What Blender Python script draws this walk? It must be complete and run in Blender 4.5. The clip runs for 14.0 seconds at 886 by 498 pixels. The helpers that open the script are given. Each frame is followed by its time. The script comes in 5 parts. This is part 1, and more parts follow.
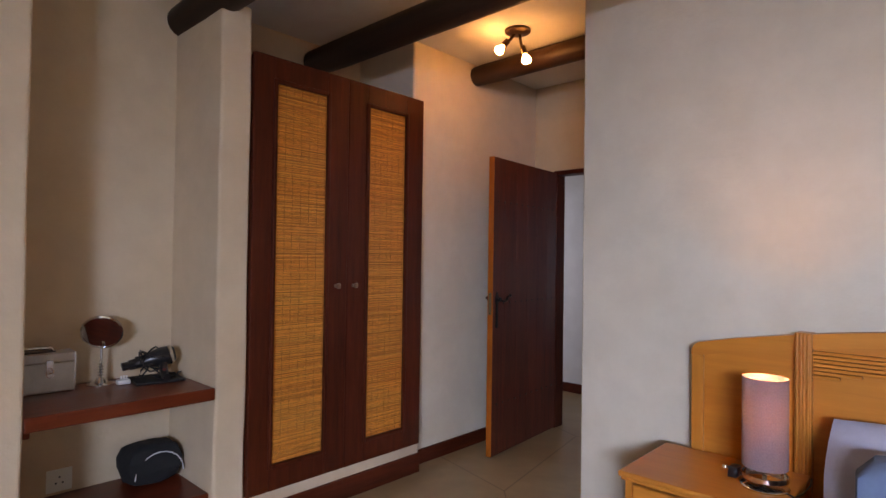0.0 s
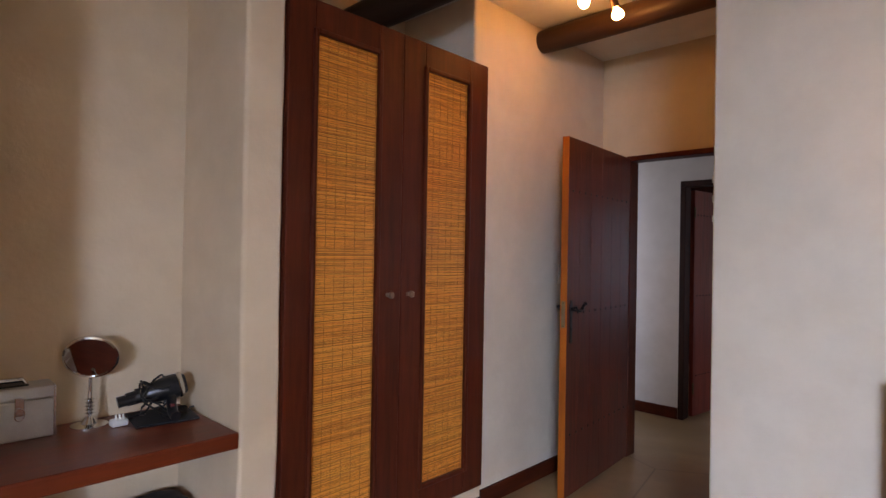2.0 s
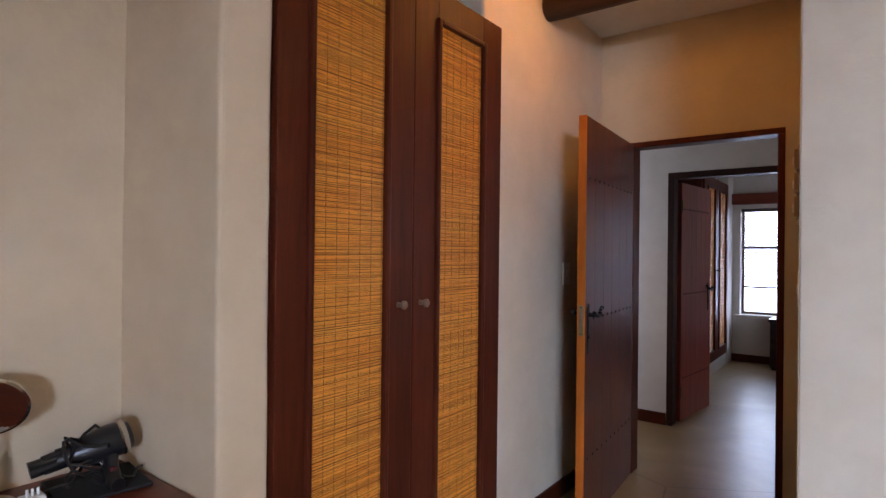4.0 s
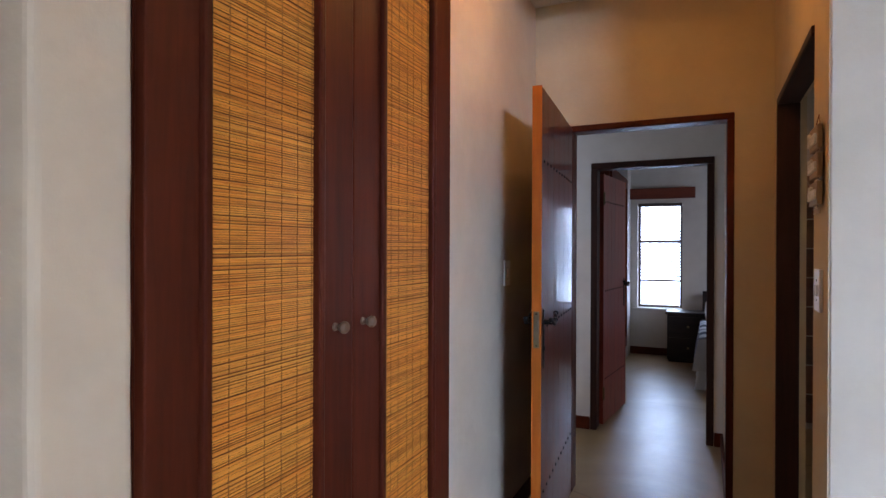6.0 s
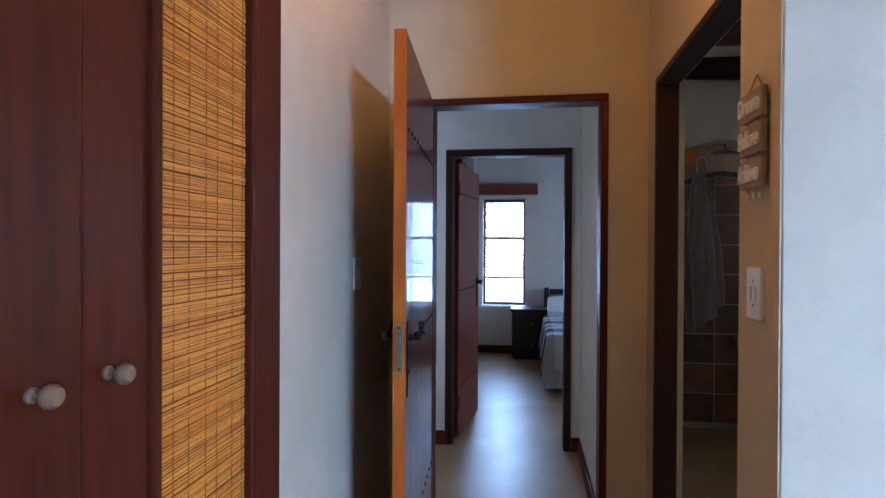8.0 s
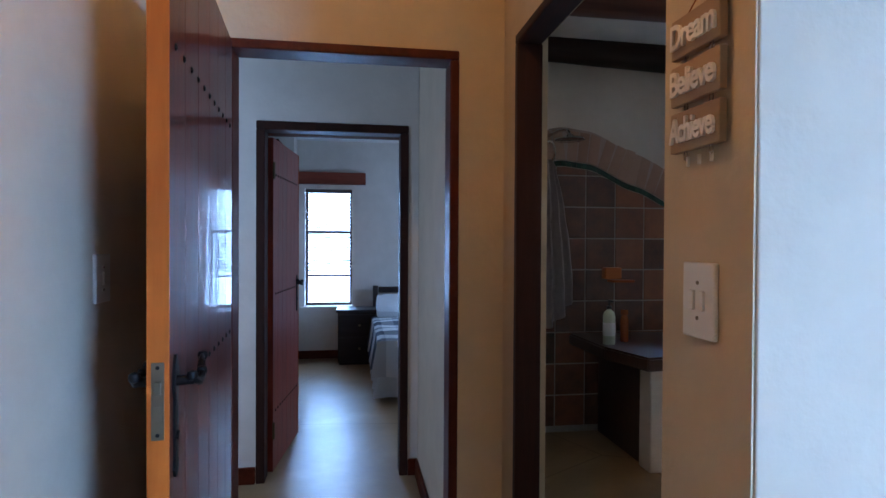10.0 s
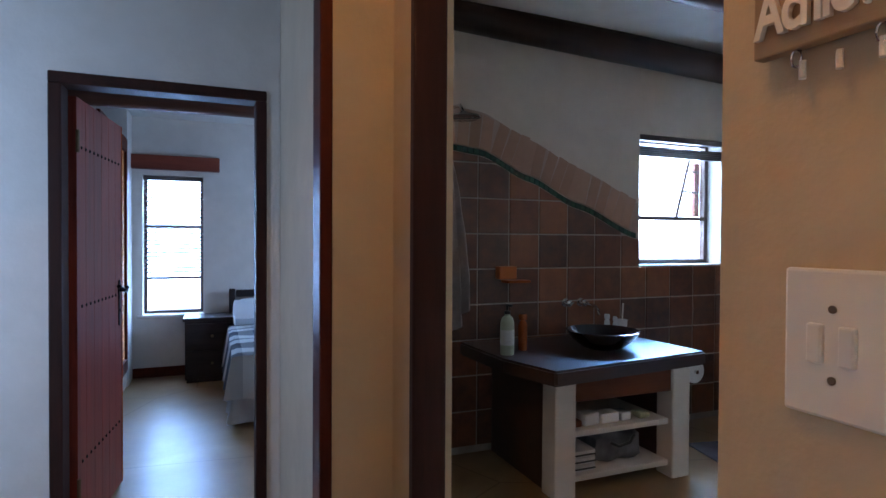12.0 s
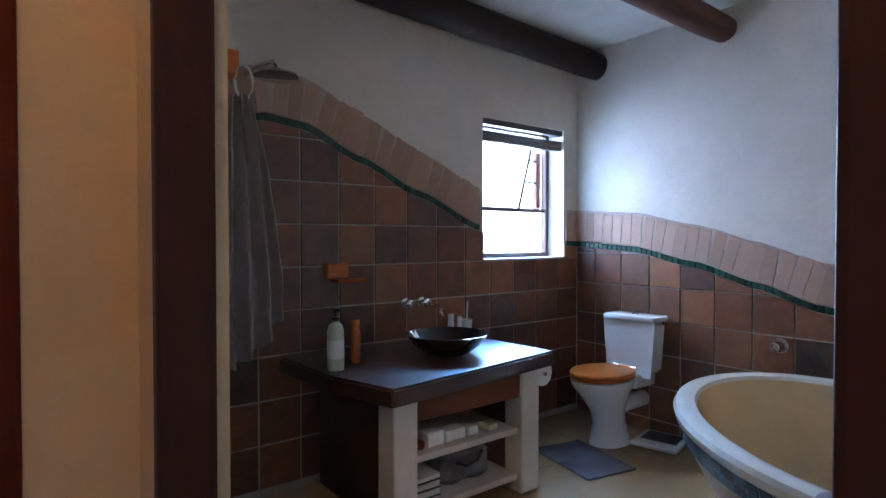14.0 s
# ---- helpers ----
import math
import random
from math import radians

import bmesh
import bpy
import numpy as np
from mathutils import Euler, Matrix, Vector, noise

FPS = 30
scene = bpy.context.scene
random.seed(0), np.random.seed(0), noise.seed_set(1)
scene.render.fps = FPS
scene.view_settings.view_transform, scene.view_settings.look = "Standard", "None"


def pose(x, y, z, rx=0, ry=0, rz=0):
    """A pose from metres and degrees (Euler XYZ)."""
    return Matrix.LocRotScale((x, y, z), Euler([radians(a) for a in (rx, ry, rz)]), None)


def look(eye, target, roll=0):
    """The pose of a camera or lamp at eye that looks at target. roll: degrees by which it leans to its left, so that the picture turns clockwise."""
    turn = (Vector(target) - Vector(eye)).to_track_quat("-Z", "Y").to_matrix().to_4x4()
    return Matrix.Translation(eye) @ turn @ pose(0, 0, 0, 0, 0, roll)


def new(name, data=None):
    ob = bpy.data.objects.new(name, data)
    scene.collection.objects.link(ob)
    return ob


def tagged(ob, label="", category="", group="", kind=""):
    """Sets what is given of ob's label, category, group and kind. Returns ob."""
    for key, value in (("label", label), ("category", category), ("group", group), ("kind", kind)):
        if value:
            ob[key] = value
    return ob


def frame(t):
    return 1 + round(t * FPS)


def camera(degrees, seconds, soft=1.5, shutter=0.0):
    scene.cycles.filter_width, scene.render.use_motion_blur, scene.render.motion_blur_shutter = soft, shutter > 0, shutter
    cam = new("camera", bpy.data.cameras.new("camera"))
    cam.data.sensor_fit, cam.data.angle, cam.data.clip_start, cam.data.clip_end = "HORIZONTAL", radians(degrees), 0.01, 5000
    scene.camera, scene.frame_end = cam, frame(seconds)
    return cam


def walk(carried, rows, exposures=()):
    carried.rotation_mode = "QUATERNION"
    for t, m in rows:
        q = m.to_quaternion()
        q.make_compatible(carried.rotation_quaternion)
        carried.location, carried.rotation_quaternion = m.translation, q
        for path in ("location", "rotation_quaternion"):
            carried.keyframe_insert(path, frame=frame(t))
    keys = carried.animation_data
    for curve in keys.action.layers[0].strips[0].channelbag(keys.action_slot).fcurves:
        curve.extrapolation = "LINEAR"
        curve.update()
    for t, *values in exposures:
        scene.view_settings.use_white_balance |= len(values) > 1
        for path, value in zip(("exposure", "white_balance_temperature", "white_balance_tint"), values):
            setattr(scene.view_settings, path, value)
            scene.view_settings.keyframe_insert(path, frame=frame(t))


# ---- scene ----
PATH = [
    (0, (0.294, 0.268, 1.406), (-1.069, 1.731, 1.437), 0.8),
    (0.5, (0.128, 0.369, 1.41), (-1.244, 1.824, 1.429), 0.9),
    (1, (-0.059, 0.464, 1.411), (-1.44, 1.91, 1.438), 0.8),
    (1.5, (-0.222, 0.508, 1.411), (-1.609, 1.949, 1.435), 0.9),
    (2, (-0.405, 0.539, 1.43), (-1.788, 1.983, 1.445), 1.0),
    (2.5, (-0.549, 0.579, 1.406), (-1.913, 2.041, 1.427), 1.0),
    (5, (-1.311, 0.841, 1.441), (-2.343, 2.554, 1.435), 0.5),
    (5.5, (-1.421, 0.944, 1.433), (-2.362, 2.709, 1.429), 0.4),
    (6, (-1.515, 1.06, 1.434), (-2.362, 2.872, 1.429), 0.2),
    (6.5, (-1.603, 1.176, 1.441), (-2.355, 3.03, 1.434), 0.3),
    (7, (-1.692, 1.298, 1.437), (-2.301, 3.203, 1.429), 0.2),
    (7.5, (-1.73, 1.426, 1.418), (-2.189, 3.372, 1.409), 0.1),
    (8, (-1.753, 1.612, 1.421), (-2.056, 3.589, 1.409), 0.3),
    (10.5, (-1.787, 2.347, 1.402), (-1.35, 4.299, 1.373), 0.2),
    (11, (-1.751, 2.486, 1.403), (-1.211, 4.412, 1.37), 0.1),
    (11.5, (-1.723, 2.626, 1.4), (-1.098, 4.525, 1.365), 0.1),
    (12, (-1.693, 2.772, 1.395), (-0.944, 4.626, 1.366), 0.3),
    (12.5, (-1.676, 2.861, 1.374), (-0.774, 4.646, 1.35), 0.4),
    (13, (-1.586, 2.98, 1.366), (-0.546, 4.688, 1.343), 0.2),
    (13.5, (-1.495, 3.097, 1.356), (-0.35, 4.736, 1.333), 0.1),
    (14, (-1.404, 3.168, 1.365), (-0.178, 4.747, 1.33), 0.0),
]
cam = camera(76.3, 14.0)
walk(cam, [(t, look(eye, target, roll)) for t, eye, target, roll in PATH],
     [(0.0, -0.03, 11600, 40), (2.5, 0.31, 11600, 40), (5.0, 0.42, 10300, 34), (6.5, 0.64, 8900, 29), (8.0, 0.85, 7200, 22), (10.5, 0.98, 6500, 18), (11.5, 1.24, 6600, 20), (12.5, 1.22, 6600, 20), (14.0, 1.50, 6600, 21)])

# ---- light ----
world = bpy.data.worlds.new("sky")
scene.world = world
world.use_nodes = True
wt = world.node_tree
wt.nodes.clear()
sky = wt.nodes.new("ShaderNodeTexSky")
sky.sky_type, sky.sun_disc = "NISHITA", False
sky.sun_elevation, sky.sun_rotation = radians(50), radians(200)
bg = wt.nodes.new("ShaderNodeBackground")
bg.inputs["Strength"].default_value = 0.1
wo = wt.nodes.new("ShaderNodeOutputWorld")
wt.links.new(sky.outputs[0], bg.inputs["Color"])
wt.links.new(bg.outputs[0], wo.inputs["Surface"])


def window_light(name, eye, target, w, h, watts, colour):
    d = bpy.data.lights.new(name, "AREA")
    d.shape, d.size, d.size_y, d.energy, d.color = "RECTANGLE", w, h, watts, colour
    ob = new(name, d)
    ob.matrix_basis = look(eye, target)
    return ob


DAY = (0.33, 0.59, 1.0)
window_light("daylight_room", (-2.09, 9.42, 1.33), (-2.09, 0, 1.05), 0.56, 1.42, 36, (0.27, 0.54, 1.0))
# added lamp behind an unseen side window, brightens the far bedroom
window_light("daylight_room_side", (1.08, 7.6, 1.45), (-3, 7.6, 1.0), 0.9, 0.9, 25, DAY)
window_light("daylight_bath", (1.58, 6.16, 1.80), (0.35, 3.6, 0.6), 1.15, 1.3, 100, (0.42, 0.65, 1.0))
window_light("daylight_bath_sky", (2.45, 6.75, 2.75), (0.6, 5.0, 0.5), 1.2, 0.9, 340, (0.16, 0.47, 1.0))
window_light("daylight_bedroom", (2.6, -3.4, 2.3), (0.7, 2.9, 0.8), 2.2, 0.95, 1340, (0.25, 0.525, 1.0))
# lamp in an unseen opening, set to the south to brighten the hall wall
window_light("daylight_hall", (-3.8, 4.44, 1.5), (-3.0, 5.6, 1.2), 0.7, 1.1, 15.0, DAY)

# ---- materials ----
def nodes_of(name):
    m = bpy.data.materials.new(name)
    m.use_nodes = True
    t = m.node_tree
    return m, t, t.nodes["Principled BSDF"]


def coords(t, scale=(1, 1, 1), spread=0.0):
    c = t.nodes.new("ShaderNodeTexCoord")
    out = c.outputs["Object"]
    if spread:
        info = t.nodes.new("ShaderNodeObjectInfo")
        mul = t.nodes.new("ShaderNodeMath")
        mul.operation = "MULTIPLY"
        mul.inputs[1].default_value = spread
        t.links.new(info.outputs["Random"], mul.inputs[0])
        add = t.nodes.new("ShaderNodeVectorMath")
        add.operation = "ADD"
        t.links.new(out, add.inputs[0])
        t.links.new(mul.outputs[0], add.inputs[1])
        out = add.outputs[0]
    mp = t.nodes.new("ShaderNodeMapping")
    mp.inputs["Scale"].default_value = scale
    t.links.new(out, mp.inputs["Vector"])
    return mp.outputs[0]


def noise_of(t, vec, scale, detail=5.0, rough=0.55, distort=0.0):
    n = t.nodes.new("ShaderNodeTexNoise")
    n.inputs["Scale"].default_value = scale
    n.inputs["Detail"].default_value = detail
    n.inputs["Roughness"].default_value = rough
    n.inputs["Distortion"].default_value = distort
    t.links.new(vec, n.inputs["Vector"])
    return n.outputs["Fac"]


def ramp(t, fac, stops):
    r = t.nodes.new("ShaderNodeValToRGB")
    e = r.color_ramp.elements
    while len(e) < len(stops):
        e.new(0.5)
    for k, (p, c) in zip(e, stops):
        k.position, k.color = p, (*c, 1)
    t.links.new(fac, r.inputs["Fac"])
    return r.outputs["Color"]


def mixed(t, fac, a, b, how="MIX"):
    n = t.nodes.new("ShaderNodeMix")
    n.data_type, n.blend_type = "RGBA", how
    if isinstance(fac, float):
        n.inputs["Factor"].default_value = fac
    else:
        t.links.new(fac, n.inputs["Factor"])
    for sock, v in ((n.inputs[6], a), (n.inputs[7], b)):
        if isinstance(v, tuple):
            sock.default_value = (*v, 1)
        else:
            t.links.new(v, sock)
    return n.outputs[2]


def bumped(t, p, fac, strength, distance=0.01):
    b = t.nodes.new("ShaderNodeBump")
    b.inputs["Strength"].default_value = strength
    b.inputs["Distance"].default_value = distance
    t.links.new(fac, b.inputs["Height"])
    t.links.new(b.outputs[0], p.inputs["Normal"])


def spread_value(t, fac, lo, hi, sock):
    r = t.nodes.new("ShaderNodeMapRange")
    r.inputs["To Min"].default_value, r.inputs["To Max"].default_value = lo, hi
    t.links.new(fac, r.inputs["Value"])
    t.links.new(r.outputs[0], sock)


def plaster(name, a, b, bump=0.35):
    m, t, p = nodes_of(name)
    v = coords(t)
    big = noise_of(t, v, 0.9, 6, 0.6)
    fine = noise_of(t, v, 38, 4, 0.6)
    mid = noise_of(t, v, 6, 5, 0.6)
    c = ramp(t, big, [(0.3, a), (0.7, b)])
    c = mixed(t, 0.12, c, ramp(t, mid, [(0.35, (0.45, 0.42, 0.38)), (0.65, (1, 1, 1))]), "MULTIPLY")
    t.links.new(c, p.inputs["Base Color"])
    p.inputs["Roughness"].default_value = 0.8
    p.inputs["Specular IOR Level"].default_value = 0.2
    hsum = t.nodes.new("ShaderNodeMath")
    hsum.operation = "MULTIPLY_ADD"
    hsum.inputs[1].default_value = 4.0
    t.links.new(mid, hsum.inputs[0])
    t.links.new(fine, hsum.inputs[2])
    bumped(t, p, hsum.outputs[0], bump, 0.003)
    return m


def wood(name, dark, light, grain="z", rough=(0.28, 0.5), scale=1.0, bump=0.25, spread=3.0, coat=0.0, spec=0.25):
    m, t, p = nodes_of(name)
    along = {"x": (0.08, 1, 1), "y": (1, 0.08, 1), "z": (1, 1, 0.08)}[grain]
    v = coords(t, tuple(scale * k for k in along), spread)
    g = noise_of(t, v, 42, 7, 0.65, 0.6)
    b = noise_of(t, v, 7, 4, 0.5, 1.2)
    c = mixed(t, 0.5, ramp(t, g, [(0.3, dark), (0.72, light)]), ramp(t, b, [(0.3, dark), (0.7, light)]))
    t.links.new(c, p.inputs["Base Color"])
    spread_value(t, b, rough[0], rough[1], p.inputs["Roughness"])
    p.inputs["Coat Weight"].default_value = coat
    p.inputs["Specular IOR Level"].default_value = spec
    p.inputs["Coat Roughness"].default_value = 0.2
    bumped(t, p, g, bump, 0.0015)
    return m


def simple(name, colour, rough=0.5, metal=0.0, vary=0.12, scale=25, bump=0.1, spread=2.0, dark=0.6):
    m, t, p = nodes_of(name)
    v = coords(t, (1, 1, 1), spread)
    n = noise_of(t, v, scale, 5, 0.6)
    n2 = noise_of(t, v, scale * 0.2, 3, 0.5)
    lo = tuple(k * dark for k in colour)
    c = mixed(t, 1.0 * vary, colour, ramp(t, n, [(0.3, lo), (0.7, colour)]))
    c = mixed(t, 1.0 * vary, c, ramp(t, n2, [(0.35, lo), (0.65, colour)]))
    t.links.new(c, p.inputs["Base Color"])
    p.inputs["Metallic"].default_value = metal
    spread_value(t, n2, max(0.02, rough - 0.08), min(1, rough + 0.08), p.inputs["Roughness"])
    bumped(t, p, n, bump, 0.001)
    return m


def island(name, stops, rough=0.5, bump=0.15, stretch=(1, 1, 1), scale=60):
    """Each loose piece of a joined mesh takes a tone of its own."""
    m, t, p = nodes_of(name)
    g = t.nodes.new("ShaderNodeNewGeometry")
    c = ramp(t, g.outputs["Random Per Island"], stops)
    n = noise_of(t, coords(t, stretch), scale, 4, 0.6)
    c = mixed(t, 0.35, c, ramp(t, n, [(0.3, tuple(k * 0.45 for k in stops[0][1])), (0.65, stops[-1][1])]))
    t.links.new(c, p.inputs["Base Color"])
    p.inputs["Roughness"].default_value = rough
    bumped(t, p, n, bump, 0.001)
    return m


def pieces(name, stops, rough=(0.3, 0.6), bump=0.3, scale=14, mottle=0.4):
    """Each object takes a tone of its own."""
    m, t, p = nodes_of(name)
    info = t.nodes.new("ShaderNodeObjectInfo")
    c = ramp(t, info.outputs["Random"], stops)
    v = coords(t, (1, 1, 1), 7.0)
    n = noise_of(t, v, scale, 6, 0.65)
    f = noise_of(t, v, scale * 6, 4, 0.6)
    c = mixed(t, mottle, c, ramp(t, n, [(0.3, stops[0][1]), (0.7, stops[-1][1])]))
    t.links.new(c, p.inputs["Base Color"])
    spread_value(t, n, rough[0], rough[1], p.inputs["Roughness"])
    bumped(t, p, f, bump, 0.0015)
    return m


def glow(name, colour, strength):
    m, t, p = nodes_of(name)
    p.inputs["Base Color"].default_value = (*colour, 1)
    p.inputs["Emission Color"].default_value = (*colour, 1)
    p.inputs["Emission Strength"].default_value = strength
    return m


CREAM = plaster("cream_plaster", (0.64, 0.445, 0.29), (0.72, 0.525, 0.36))
SAND = plaster("sand_plaster", (0.65, 0.52, 0.385), (0.73, 0.60, 0.46))
PALE = plaster("pale_plaster", (0.65, 0.59, 0.53), (0.72, 0.66, 0.60))
OCHRE = plaster("ochre_plaster", (0.56, 0.43, 0.275), (0.64, 0.51, 0.345))
BATHPALE = plaster("warm_pale_plaster", (0.66, 0.575, 0.49), (0.73, 0.645, 0.56))
CEIL = plaster("ceiling_paint", (0.70, 0.67, 0.62), (0.76, 0.74, 0.70), 0.2)
DARK = wood("dark_stained_wood", (0.045, 0.0062, 0.0022), (0.125, 0.0185, 0.006), "z", (0.38, 0.55), spec=0.16)
DARK_H = wood("dark_stained_wood_level", (0.045, 0.0062, 0.0022), (0.125, 0.0185, 0.006), "y", (0.42, 0.6), spec=0.16)
FRAME = wood("black_brown_frame", (0.016, 0.005, 0.003), (0.055, 0.014, 0.008), "z", (0.5, 0.7))
FRAME_H = wood("black_brown_frame_level", (0.016, 0.005, 0.003), (0.055, 0.014, 0.008), "y", (0.5, 0.7))
BEAM = wood("dark_pole", (0.018, 0.008, 0.005), (0.05, 0.022, 0.013), "x", (0.35, 0.6), 0.8, 0.5)
BEAMRED = wood("reddish_pole", (0.06, 0.020, 0.012), (0.15, 0.055, 0.032), "x", (0.35, 0.6), 0.8, 0.5)
DOORWOOD = wood("red_brown_door", (0.048, 0.009, 0.005), (0.17, 0.030, 0.016), "z", (0.36, 0.5), 1.0, 0.35, 3.0, 0.38, 0.15)


def varnish(m, stretch, scale, strength, rough):
    """A glossy, slightly rippled coat of varnish over a material."""
    t = m.node_tree
    p = t.nodes["Principled BSDF"]
    p.inputs["Coat Roughness"].default_value = rough
    b = t.nodes.new("ShaderNodeBump")
    b.inputs["Strength"].default_value, b.inputs["Distance"].default_value = strength, 0.004
    t.links.new(noise_of(t, coords(t, stretch, 3.0), scale, 3, 0.5), b.inputs["Height"])
    t.links.new(b.outputs[0], p.inputs["Coat Normal"])


varnish(DOORWOOD, (1, 1, 0.12), 16, 0.35, 0.07)
# brighter copy of the door wood, with the far room's light in its colour
DOORWOOD_LIT = wood("lit_red_brown_door", (0.15, 0.032, 0.025), (0.40, 0.085, 0.062), "z", (0.28, 0.42), 1.0, 0.3)
EDGEWOOD = wood("raw_orange_edge", (0.34, 0.062, 0.008), (0.52, 0.118, 0.016), "z", (0.45, 0.6), spec=0.15)
SHELFWOOD = wood("mahogany_shelf", (0.095, 0.012, 0.004), (0.22, 0.031, 0.009), "y", (0.25, 0.4), 1.0, 0.1, 3.0, 0.2)
HONEY = wood("honey_oak", (0.50, 0.130, 0.018), (0.67, 0.205, 0.034), "x", (0.28, 0.42), 0.8, 0.1, 3.0, 0.2)
HONEY_V = wood("honey_oak_upright", (0.50, 0.130, 0.018), (0.67, 0.205, 0.034), "z", (0.28, 0.42), 0.8, 0.1, 3.0, 0.2)
PELMET = wood("red_pelmet", (0.14, 0.03, 0.02), (0.26, 0.06, 0.035), "x", (0.35, 0.5))
SEATWOOD = wood("varnished_pine_seat", (0.40, 0.085, 0.008), (0.60, 0.165, 0.018), "x", (0.25, 0.35), 1.0, 0.1, 3.0, 0.6)
REED = island("reed_slats", [(0.0, (0.56, 0.135, 0.013)), (0.15, (0.76, 0.195, 0.022)), (0.5, (0.90, 0.27, 0.036)), (1.0, (0.96, 0.36, 0.065))], 0.5, 0.2, (1, 0.15, 1), 90)
STRING = simple("reed_string", (0.27, 0.075, 0.016), 0.8)
BACKING = simple("dark_reed_backing", (0.16, 0.038, 0.007), 0.9)
CHROME = simple("chrome", (0.72, 0.72, 0.72), 0.12, 1.0, 0.05)
IRON = simple("black_iron", (0.012, 0.011, 0.011), 0.4, 0.7, 0.3)
BLACK = simple("black_plastic", (0.012, 0.012, 0.013), 0.32, 0.0, 0.2)
CLOTHBLACK = simple("black_cloth", (0.012, 0.012, 0.013), 0.85, 0.0, 0.3, 90, 0.4)
WHITE = simple("white_plastic", (0.78, 0.75, 0.68), 0.3, 0.0, 0.06)
PORCELAIN = simple("white_porcelain", (0.74, 0.76, 0.76), 0.12, 0.0, 0.05)
ALU = simple("brushed_aluminium", (0.66, 0.65, 0.63), 0.38, 0.35, 0.2, 120)
BRONZE = simple("bronzed_metal", (0.09, 0.05, 0.03), 0.35, 0.8, 0.2)
BRASS = simple("worn_steel_plate", (0.22, 0.17, 0.11), 0.45, 0.8, 0.3)
MORTAR = simple("pink_mortar", (0.50, 0.365, 0.295), 0.9, 0.0, 0.3, 40, 0.3)
GROUT = simple("grout", (0.46, 0.39, 0.33), 0.85, 0.0, 0.4, 40, 0.3)
SIGNWOOD = wood("grey_sign_board", (0.30, 0.19, 0.105), (0.42, 0.275, 0.16), "y", (0.5, 0.7))
BONE = simple("cream_letters", (0.80, 0.72, 0.60), 0.5, 0.0, 0.1)
TILE = pieces("slate_tiles", [(0.0, (0.032, 0.026, 0.024)), (0.25, (0.115, 0.036, 0.021)), (0.5, (0.23, 0.080, 0.036)), (0.75, (0.075, 0.045, 0.032)), (1.0, (0.35, 0.125, 0.050))], (0.28, 0.5), 0.3, 11, 0.35)
BRICK = pieces("pink_brick", [(0.0, (0.34, 0.19, 0.13)), (0.5, (0.42, 0.245, 0.17)), (1.0, (0.48, 0.30, 0.215))], (0.7, 0.9), 0.6, 16, 0.35)
MOSAIC = pieces("green_mosaic", [(0.0, (0.008, 0.03, 0.022)), (0.5, (0.016, 0.058, 0.042)), (1.0, (0.03, 0.10, 0.065))], (0.15, 0.3), 0.2, 30, 0.3)
BLUEMOSAIC = pieces("blue_mosaic", [(0.0, (0.010, 0.032, 0.055)), (0.5, (0.018, 0.06, 0.10)), (1.0, (0.04, 0.12, 0.17))], (0.12, 0.3), 0.2, 30, 0.3)
RIM = simple("cream_tub_rim", (0.62, 0.60, 0.52), 0.18, 0.0, 0.1)
TUBIN = simple("ochre_glazed_tub", (0.66, 0.475, 0.27), 0.14, 0.0, 0.25, 8)
DARKTOP = wood("dark_counter_wood", (0.022, 0.010, 0.007), (0.08, 0.026, 0.013), "x", (0.40, 0.5), 1.0, 0.12, 3.0, 1.0)
DARKTOP.node_tree.nodes["Principled BSDF"].inputs["Coat Roughness"].default_value = 0.36
APRON = wood("red_apron_board", (0.10, 0.028, 0.012), (0.20, 0.06, 0.025), "x", (0.35, 0.5))
BOWL = simple("brown_glazed_bowl", (0.045, 0.028, 0.022), 0.12, 0.0, 0.3, 12)
ORANGE = simple("orange_block", (0.62, 0.14, 0.015), 0.4, 0.0, 0.15)
GREYCLOTH = simple("grey_towel", (0.52, 0.43, 0.40), 0.95, 0.0, 0.3, 160, 0.8)
MATCLOTH = simple("slate_blue_mat", (0.16, 0.155, 0.19), 0.95, 0.0, 0.8, 22, 0.8, 2.0, 0.35)
PAPER = simple("white_paper", (0.75, 0.75, 0.73), 0.9, 0.0, 0.05)
GREENPLASTIC = simple("pale_green_bottle", (0.50, 0.56, 0.42), 0.3, 0.0, 0.08)
AMBER = simple("amber_bottle", (0.36, 0.09, 0.02), 0.2, 0.0, 0.1)
LINEN = simple("white_linen", (0.70, 0.69, 0.68), 0.9, 0.0, 0.12, 60, 0.3)
LILAC = simple("lilac_pillow", (0.47, 0.45, 0.52), 0.9, 0.0, 0.15, 60, 0.3)
SLATEBLUE = simple("slate_blue_pillow", (0.10, 0.15, 0.22), 0.9, 0.0, 0.2, 60, 0.3)
DARKPANEL = wood("black_brown_desk", (0.016, 0.010, 0.010), (0.045, 0.028, 0.026), "x", (0.3, 0.5))
WINFRAME = simple("brown_window_frame", (0.12, 0.065, 0.05), 0.4, 0.0, 0.2)
SLAT = simple("dark_blind_slat", (0.10, 0.08, 0.075), 0.45, 0.0, 0.2)
FLORAL = simple("patterned_bag_cloth", (0.24, 0.24, 0.25), 0.8, 0.0, 1.0, 26, 0.3, 2.0, 0.08)
GLASS_M, _t, _p = nodes_of("clear_glass")
_p.inputs["Transmission Weight"].default_value = 1.0
_p.inputs["Roughness"].default_value = 0.02
MIRROR, _t, _p = nodes_of("mirror_glass")
_p.inputs["Metallic"].default_value = 1.0
_p.inputs["Roughness"].default_value = 0.03
